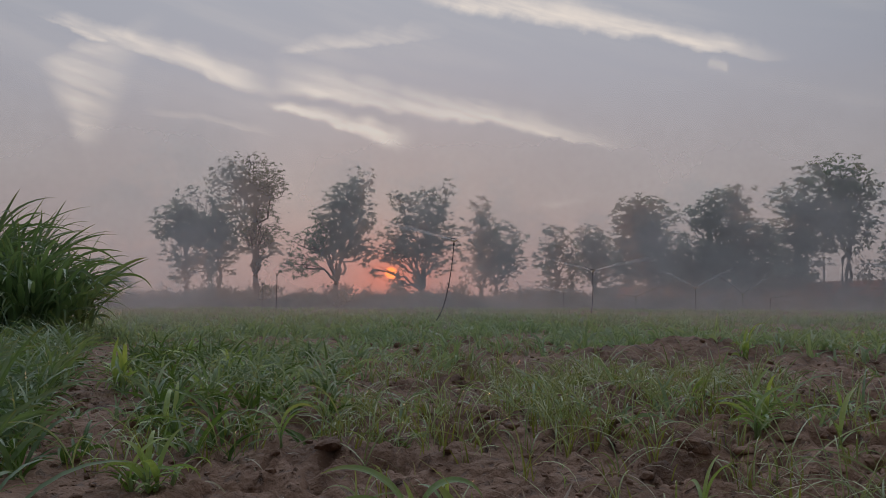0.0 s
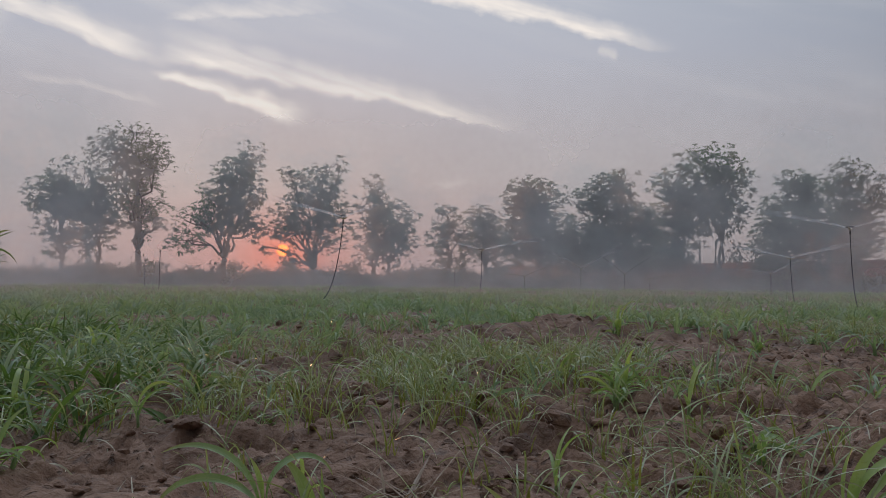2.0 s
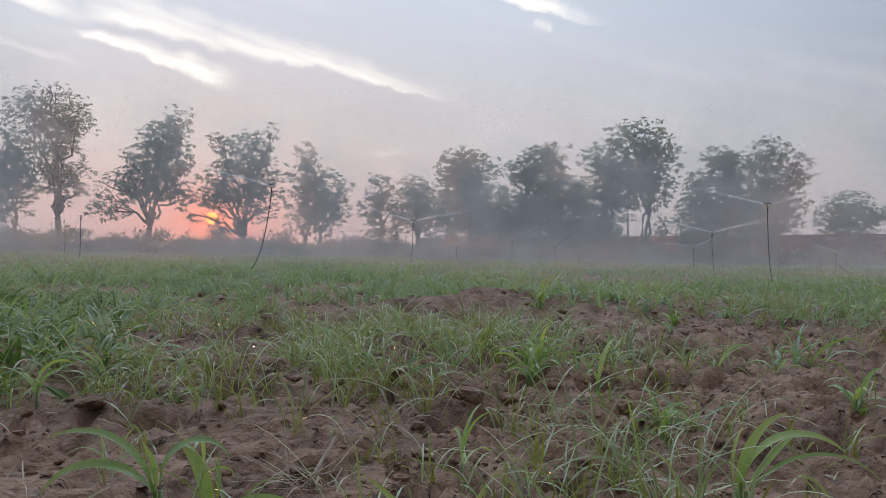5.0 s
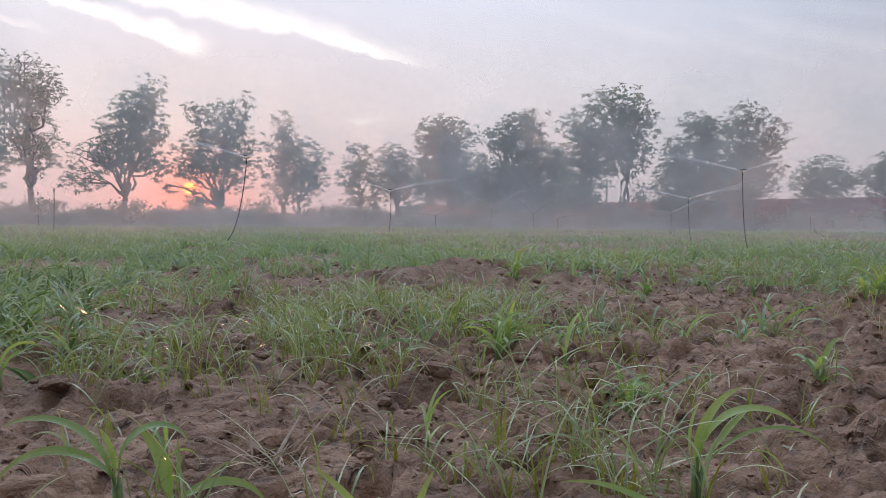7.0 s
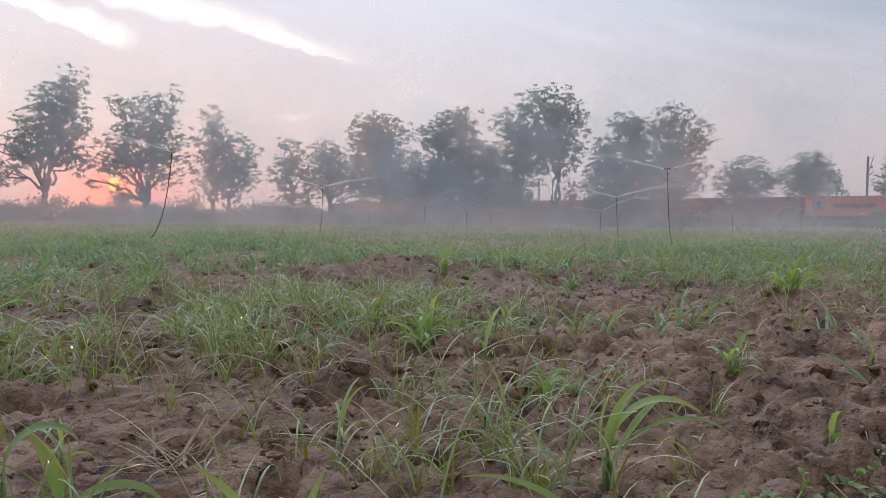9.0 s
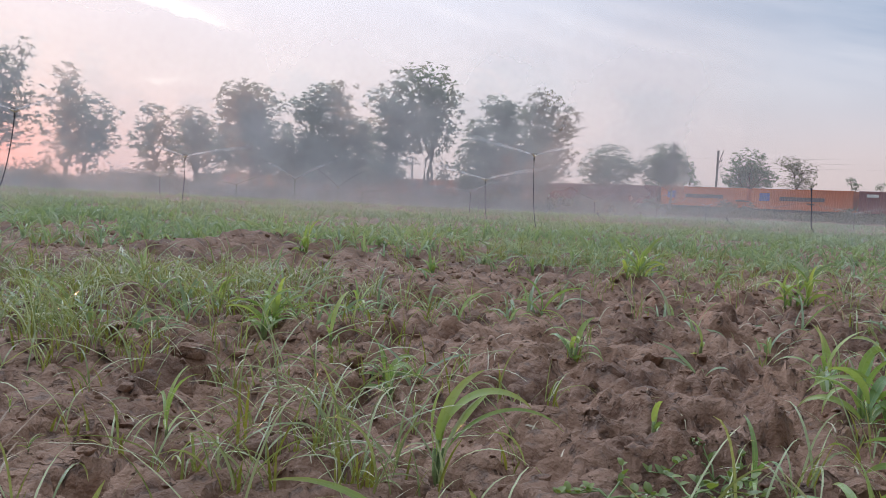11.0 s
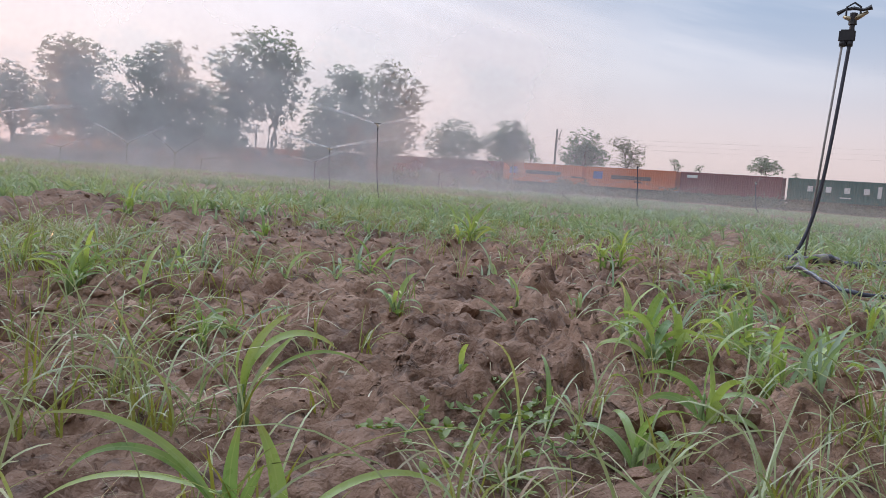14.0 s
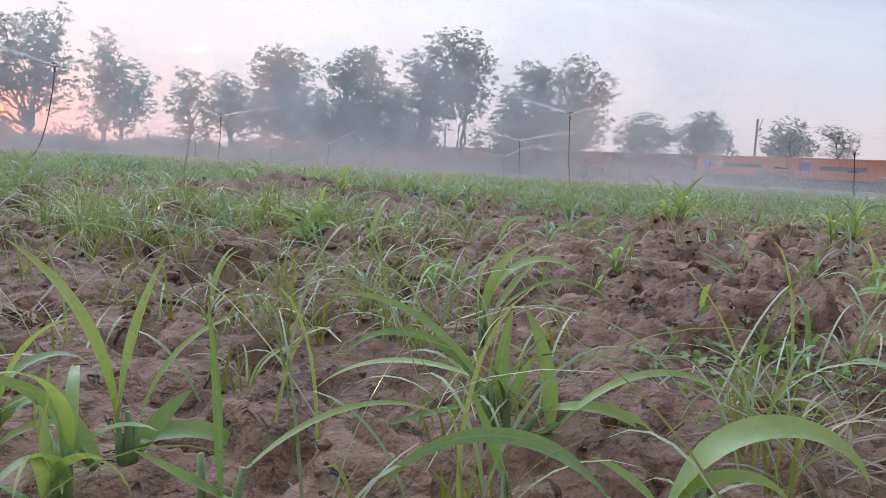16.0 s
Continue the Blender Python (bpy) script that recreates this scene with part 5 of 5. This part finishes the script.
# further single plants, thinner on the bare soil
xs, ys, rs, g = scatter(700, 1.6, 9.5, -38, 72, 21, lambda x, y: (1 - 0.93 * bare(x, y)) * np.clip(0.35 + 1.3 * (vnoise(x * 0.5, y * 0.5, 33) + 0.2), 0.05, 1))
spots = np.array([(a, b) for a, b, *_ in SPOTS + CLUMPS])
for x, y in list(zip(xs, ys))[:300]:
    if np.hypot(*(spots - (x, y)).T).min() > 0.22:
        set_plant(float(x), float(y), float(g.uniform(0.1, 0.2)), int(g.choice([3, 4, 5, 6])), float(g.uniform(0, 360)), float(g.normal(0, 6)))
for k in KINDS.values():
    for p in k:
        if p not in taken:
            set_x, set_y = 5.5 + float(g.uniform(0, 3)), 8.5 + float(g.uniform(0, 2))
            p.matrix_world = pose(set_x, set_y, float(ground_z(set_x, set_y)), 0, 0, float(g.uniform(0, 360))) @ Matrix.Diagonal((0.16, 0.16, 0.16, 1))


def tufts(name, label, category, mat_, x, y, g, per, length, width, lean, bend, segs, fold, jitter, foot=0.0):
    n = len(x) * per
    bx, by = np.repeat(x, per) + g.normal(0, jitter, n), np.repeat(y, per) + g.normal(0, jitter, n)
    size = np.repeat(g.uniform(0.65, 1.3, len(x)), per)
    v, f, uv = blades(np.stack([bx, by, ground_z(bx, by) - 0.012 + foot], -1), g.uniform(0, math.tau, n), size * g.uniform(*length, n), g.uniform(*width, n), g.uniform(*lean, n), g.uniform(*bend, n), segs, fold, g.normal(0, 0.12, n), g.normal(0, 0.6, n))
    o = new(name, mesh_of(name, v, f, mat_, uv, smooth=True))
    return tagged(o, label, category, kind="stuff")


def thick(x, y):
    """Where the wiry grass stands close, 0 to 1."""
    t = 0
    for cx, cy, r in ((3.3, 4.1, 0.55), (3.1, 4.8, 0.7), (3.3, 3.2, 0.38), (3.65, 3.6, 0.32), (3.2, 5.9, 0.8), (1.9, 4.6, 0.5)):
        t = t + np.exp(-((x - cx) ** 2 + (y - cy) ** 2) / (r * r))
    return np.clip(t, 0, 1)


# thin wiry grass on the near soil
keep = lambda x, y: np.clip(1.5 - np.hypot(x - 3, y - 1.7) / 6, 0.35, 1) * np.clip(0.2 + 0.8 * (x - 1.6) / 1.2, 0.2, 1) * np.clip((np.hypot(x - 3, y - 1.7) - 0.3) / 1.2, 0.3, 1) * (1 - 0.9 * bare(x, y)) * np.clip(0.28 + 1.6 * vnoise(x * 0.9, y * 0.9, 51) + 0.48 * thick(x, y) - 0.5 * np.exp(-((x - 4.3) ** 2 + (y - 2.6) ** 2) / 0.3), 0.05, 1)
x, y, r, g = scatter(2400, 0.7, 3.3, -40, 74, 61, keep)
tufts("wiry_grass", "thin pale green wiry grass in sparse tufts", "grass", GRASS, x, y, g, 6, (0.1, 0.29), (0.002, 0.0048), (0.1, 0.9), (0.7, 2.1), 8, 0, 0.022, 0.025)
tufts("grass_shoots", "short yellow-green shoots at the feet of the grass", "grass", SHOOT, x, y, g, 4, (0.05, 0.12), (0.003, 0.006), (0.0, 0.35), (0.0, 0.6), 4, 0, 0.02)
x, y, r, g = scatter(15500, 3.3, 9.5, -40, 74, 61, keep)
tufts("wiry_grass", "thin pale green wiry grass in sparse tufts", "grass", GRASS, x, y, g, 6, (0.1, 0.27), (0.0026, 0.0056), (0.1, 0.8), (0.7, 2.2), 4, 0, 0.024, 0.02)
tufts("grass_shoots", "short yellow-green shoots at the feet of the grass", "grass", SHOOT, x, y, g, 3, (0.05, 0.13), (0.004, 0.007), (0.0, 0.35), (0.0, 0.6), 2, 0, 0.022)
x, y, r, g = scatter(3000, 0.7, 8.0, -40, 74, 62, lambda x, y: np.clip(0.45 + 1.4 * vnoise(x * 1.1, y * 1.1, 53), 0.05, 1) * (1 - 0.6 * bare(x, y)))
tufts("dry_grass", "withered straw-coloured grass blades on the soil", "dry grass", DRY, x, y, g, 4, (0.03, 0.15), (0.002, 0.0045), (0.4, 1.5), (0.6, 2.0), 5, 0, 0.035)
x, y, r, g = scatter(5200, 0.5, 12.0, 72, 322, 161, lambda x, y: np.clip(0.5 + 1.4 * vnoise(x * 0.7, y * 0.7, 151), 0.05, 1))
tufts("wiry_grass", "thin pale green wiry grass in sparse tufts", "grass", GRASS, x, y, g, 6, (0.08, 0.24), (0.003, 0.007), (0.05, 0.8), (0.9, 2.4), 3, 0, 0.025)
# young crop close by, thick on the verge side
x, y, r, g = scatter(3400, 2.0, 8.8, -40, 74, 67, lambda x, y: (1 - 0.95 * bare(x, y)) * np.clip(0.1 + 1.0 * vnoise(x * 0.8, y * 0.8, 68) + 0.3 * np.clip((2.8 - x + 0.12 * (y - 4)) / 1.2, 0, 1), 0.02, 1))
tufts("young_crop", "young green crop in uneven clumps near the verge", "crop", CROP_STUFF, x, y, g, 6, (0.1, 0.27), (0.007, 0.016), (0.1, 0.7), (0.8, 2.4), 7, 0.25, 0.015)
x, y, r, g = scatter(2400, 1.8, 6.8, -40, 22, 167, lambda x, y: (1 - 0.95 * bare(x, y)) * np.clip((2.0 - x - 0.25 * np.maximum(0, y - 5)) / 1.1, 0, 1) * np.clip(0.5 + 1.6 * vnoise(x * 1.1, y * 1.1, 69), 0.05, 1))
tufts("young_crop", "lush dark green young crop beside the path", "crop", CROP_LUSH, x, y, g, 7, (0.1, 0.25), (0.008, 0.018), (0.05, 0.7), (0.7, 2.4), 8, 0.28, 0.014)
# middle distance: crop seen as many small plants
x, y, r, g = scatter(6500, 4.5, 12, -42, 78, 63, lambda x, y: (1 - 0.95 * bare(x, y)) * np.clip(0.4 + 1.1 * vnoise(x * 0.45, y * 0.45, 55) + 1.5 * vnoise(x * 1.5, y * 1.5, 56), 0.03, 1) * np.clip((np.hypot(x - 3, y - 1.7) - 4.2) / 6, 0.06, 1))
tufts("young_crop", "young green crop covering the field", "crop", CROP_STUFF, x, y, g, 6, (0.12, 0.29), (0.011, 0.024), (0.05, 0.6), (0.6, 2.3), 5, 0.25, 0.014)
x, y, r, g = scatter(14000, 11.5, 26, -42, 78, 163, lambda x, y: np.clip(0.5 + 0.8 * vnoise(x * 0.4, y * 0.4, 55) + 1.6 * vnoise(x * 1.3, y * 1.3, 56), 0.04, 1))
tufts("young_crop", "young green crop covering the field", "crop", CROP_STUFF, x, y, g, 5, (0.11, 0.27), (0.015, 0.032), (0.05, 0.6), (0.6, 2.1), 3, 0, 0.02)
x, y, r, g = scatter(6000, 13.0, 30, -42, 78, 64, lambda x, y: np.clip(0.55 + 1.2 * vnoise(x * 0.35, y * 0.35, 57), 0.08, 1))
tufts("field_grass", "green grass between the young crop", "grass", GRASS, x, y, g, 3, (0.1, 0.24), (0.005, 0.009), (0.1, 0.7), (0.4, 1.6), 3, 0, 0.05)
x, y, r, g = scatter(46000, 23, 88, -44, 80, 65, lambda x, y: np.clip(0.7 + 0.9 * vnoise(x * 0.25, y * 0.25, 58), 0.1, 1))
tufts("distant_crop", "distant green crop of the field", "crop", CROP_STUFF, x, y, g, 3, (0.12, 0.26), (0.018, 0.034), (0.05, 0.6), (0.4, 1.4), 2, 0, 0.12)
# lush grass on the verge beside the path
x, y, r, g = scatter(2300, 1.9, 9.5, -48, -10, 66, lambda x, y: (((x - 1.0) + 0.55 * (y - 4.6)) < -0.2) * np.clip(0.75 + vnoise(x * 0.8, y * 0.8, 60), 0.1, 1))
tufts("verge_grass", "thick dark green grass on the verge", "grass", LUSH, x, y, g, 8, (0.14, 0.42), (0.007, 0.022), (0.05, 0.7), (0.7, 2.3), 7, 0.25, 0.045)


def tall_clump(x, y, tall, seed, n=300):
    """A stand of tall fodder grass."""
    g = np.random.default_rng(seed)
    top = thing("tall_grass_clump", "tall dark green fodder grass clump with drooping leaves", "grass clump", pose(x, y, float(ground_z(x, y))), group="tall grass clumps")
    cane = []
    for _ in range(22):
        a, q = g.uniform(0, math.tau), g.uniform(0.05, 0.35)
        l = g.uniform(0.1, 0.3)
        cane.append(tube([(q * math.cos(a), q * math.sin(a), -0.05), ((q + l * 0.3) * math.cos(a), (q + l * 0.3) * math.sin(a), tall * 0.35), ((q + l) * math.cos(a), (q + l) * math.sin(a), tall * 0.7)], [0.012, 0.01, 0.006], 6))
    part("stalks", mesh_of("stalks", *join(cane), STEM), top)
    a = g.uniform(0, math.tau, n)
    q = g.uniform(0.0, 0.7, n)
    z = g.uniform(0.0, 0.62, n) * tall
    v, f, uv = blades(np.stack([q * np.cos(a), q * np.sin(a), z], -1), a + g.normal(0, 0.5, n), g.uniform(0.45, 1.05, n) * tall * 0.95, g.uniform(0.032, 0.066, n), g.uniform(0.05, 0.85, n), np.where(g.uniform(0, 1, n) < 0.25, g.uniform(0.1, 0.9, n), g.uniform(0.9, 2.6, n)), 12, 0.3, g.normal(0, 0.1, n), g.normal(0, 0.7, n))
    part("leaves", mesh_of("leaves", v, f, LUSH, uv, smooth=True), top)


for k, (x, y, tall) in enumerate(((-3.9, 10.3, 1.4), (-3.1, 10.1, 1.12), (-4.7, 9.9, 1.55), (-3.7, 9.3, 1.05), (-5.4, 10.5, 1.65), (-4.4, 11.2, 1.5), (-2.7, 9.7, 0.85))):
    tall_clump(x, y, tall, 700 + k)


def weed(x, y, size, seed):
    """A creeping broad-leaved weed: runners close to the soil with small paired leaves."""
    g = np.random.default_rng(seed)
    top = thing("weed", "low yellow-green creeping weed on the soil", "weed", pose(x, y, float(ground_z(x, y))), group="broad-leaved weeds")
    for i in range(5):
        a, reach = i * math.tau / 5 + g.normal(0, 0.3), size * g.uniform(0.9, 1.7)
        k = np.linspace(0, 1, 6)
        line = np.stack([reach * k * np.cos(a + 0.5 * k), reach * k * np.sin(a + 0.5 * k), size * g.uniform(0.1, 0.4) * np.sin(k * 2.3) + 0.004], -1)
        line[:, 2] += np.clip(ground_z(x + line[:, 0], y + line[:, 1]) - float(ground_z(x, y)), -0.02, 0.025)
        stem = part("stem", mesh_of("stem", *tube(line, np.linspace(0.0022, 0.001, 6), 5), STEM), top)
        feet = np.repeat(line[2:], 2, 0)
        m = len(feet)
        w = size * g.uniform(0.1, 0.22, m)
        for j in range(m):
            v, f, uv = blades([feet[j]], [a + (1.1 if j % 2 else -1.1) + g.normal(0, 0.4)], [w[j] * 1.5], [w[j]], [g.uniform(0.5, 1.3)], [g.uniform(0.2, 0.9)], 5, 0.25, [0.0])
            part("leaf", mesh_of("leaf", v, f, WEED, uv, smooth=True), stem)


for k, (x, y, size) in enumerate(((4.01, 2.89, 0.1), (4.16, 3.0, 0.085), (3.9, 2.74, 0.085), (4.08, 2.77, 0.075), (3.86, 2.93, 0.07), (2.29, 4.24, 0.09))):
    weed(x, y, size, 800 + k)


def straw(x, y, seed):
    g = np.random.default_rng(seed)
    n = 40
    a = g.uniform(0, math.tau, n)
    v, f, uv = blades(np.stack([g.normal(0, 0.03, n), g.normal(0, 0.03, n), g.uniform(0.0, 0.03, n)], -1), a, g.uniform(0.06, 0.2, n), g.uniform(0.003, 0.006, n), g.uniform(0.9, 1.5, n), g.uniform(0.0, 0.9, n), 5, 0, g.normal(0, 0.2, n))
    o = new("straw_bundle", mesh_of("straw_bundle", v, f, STRAW, uv, smooth=True))
    o.matrix_world = pose(x, y, float(ground_z(x, y)))
    tagged(o, "small heap of withered brown straw on the soil", "straw", kind="stuff")


straw(3.8, 2.5, 1), straw(2.78, 3.42, 2)


# ---- loose clods on the soil ----
def clods(n, r0, r1, seed, size, cuts=2):
    """Broken angular lumps of soil, in drifts."""
    x, y, r, g = scatter(n, r0, r1, -40, 74, seed, lambda x, y: np.clip(0.35 + 2.2 * vnoise(x * 1.1, y * 1.1, seed) + 0.2 * bare(x, y), 0.03, 1))
    bm = bmesh.new()
    bmesh.ops.create_icosphere(bm, subdivisions=cuts, radius=1)
    unit = np.array([v.co for v in bm.verts])
    tri = np.array([[v.index for v in f.verts] for f in bm.faces])
    bm.free()
    k = len(x)
    s = size * (0.35 + 1.0 * g.uniform(0, 1, k) ** 2.2)
    # cut by a few planes, so that they have faces and edges
    reach = np.full((k, len(unit)), 1.15)
    for _ in range(7):
        d = g.normal(0, 1, (k, 3))
        d /= np.linalg.norm(d, axis=1)[:, None]
        far = np.maximum(0.05, np.einsum("kc,uc->ku", d, unit))
        reach = np.minimum(reach, g.uniform(0.45, 0.85, k)[:, None] / far)
    flat_ = np.stack([g.uniform(0.8, 1.4, k), g.uniform(0.8, 1.4, k), g.uniform(0.5, 0.9, k)], -1)
    v = unit[None] * reach[..., None] * (s[:, None] * flat_)[:, None] + np.stack([x, y, ground_z(x, y) + 0.1 * s], -1)[:, None]
    f = tri[None] + (np.arange(k) * len(unit))[:, None, None]
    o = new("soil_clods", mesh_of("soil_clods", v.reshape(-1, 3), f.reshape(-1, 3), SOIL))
    tagged(o, "loose crumbly clods of brown soil", "soil", kind="stuff")


clods(1500, 1.2, 8.5, 91, 0.034)
clods(2200, 0.8, 5.0, 92, 0.017, 1)
clods(9000, 0.8, 7.0, 93, 0.014, 1)
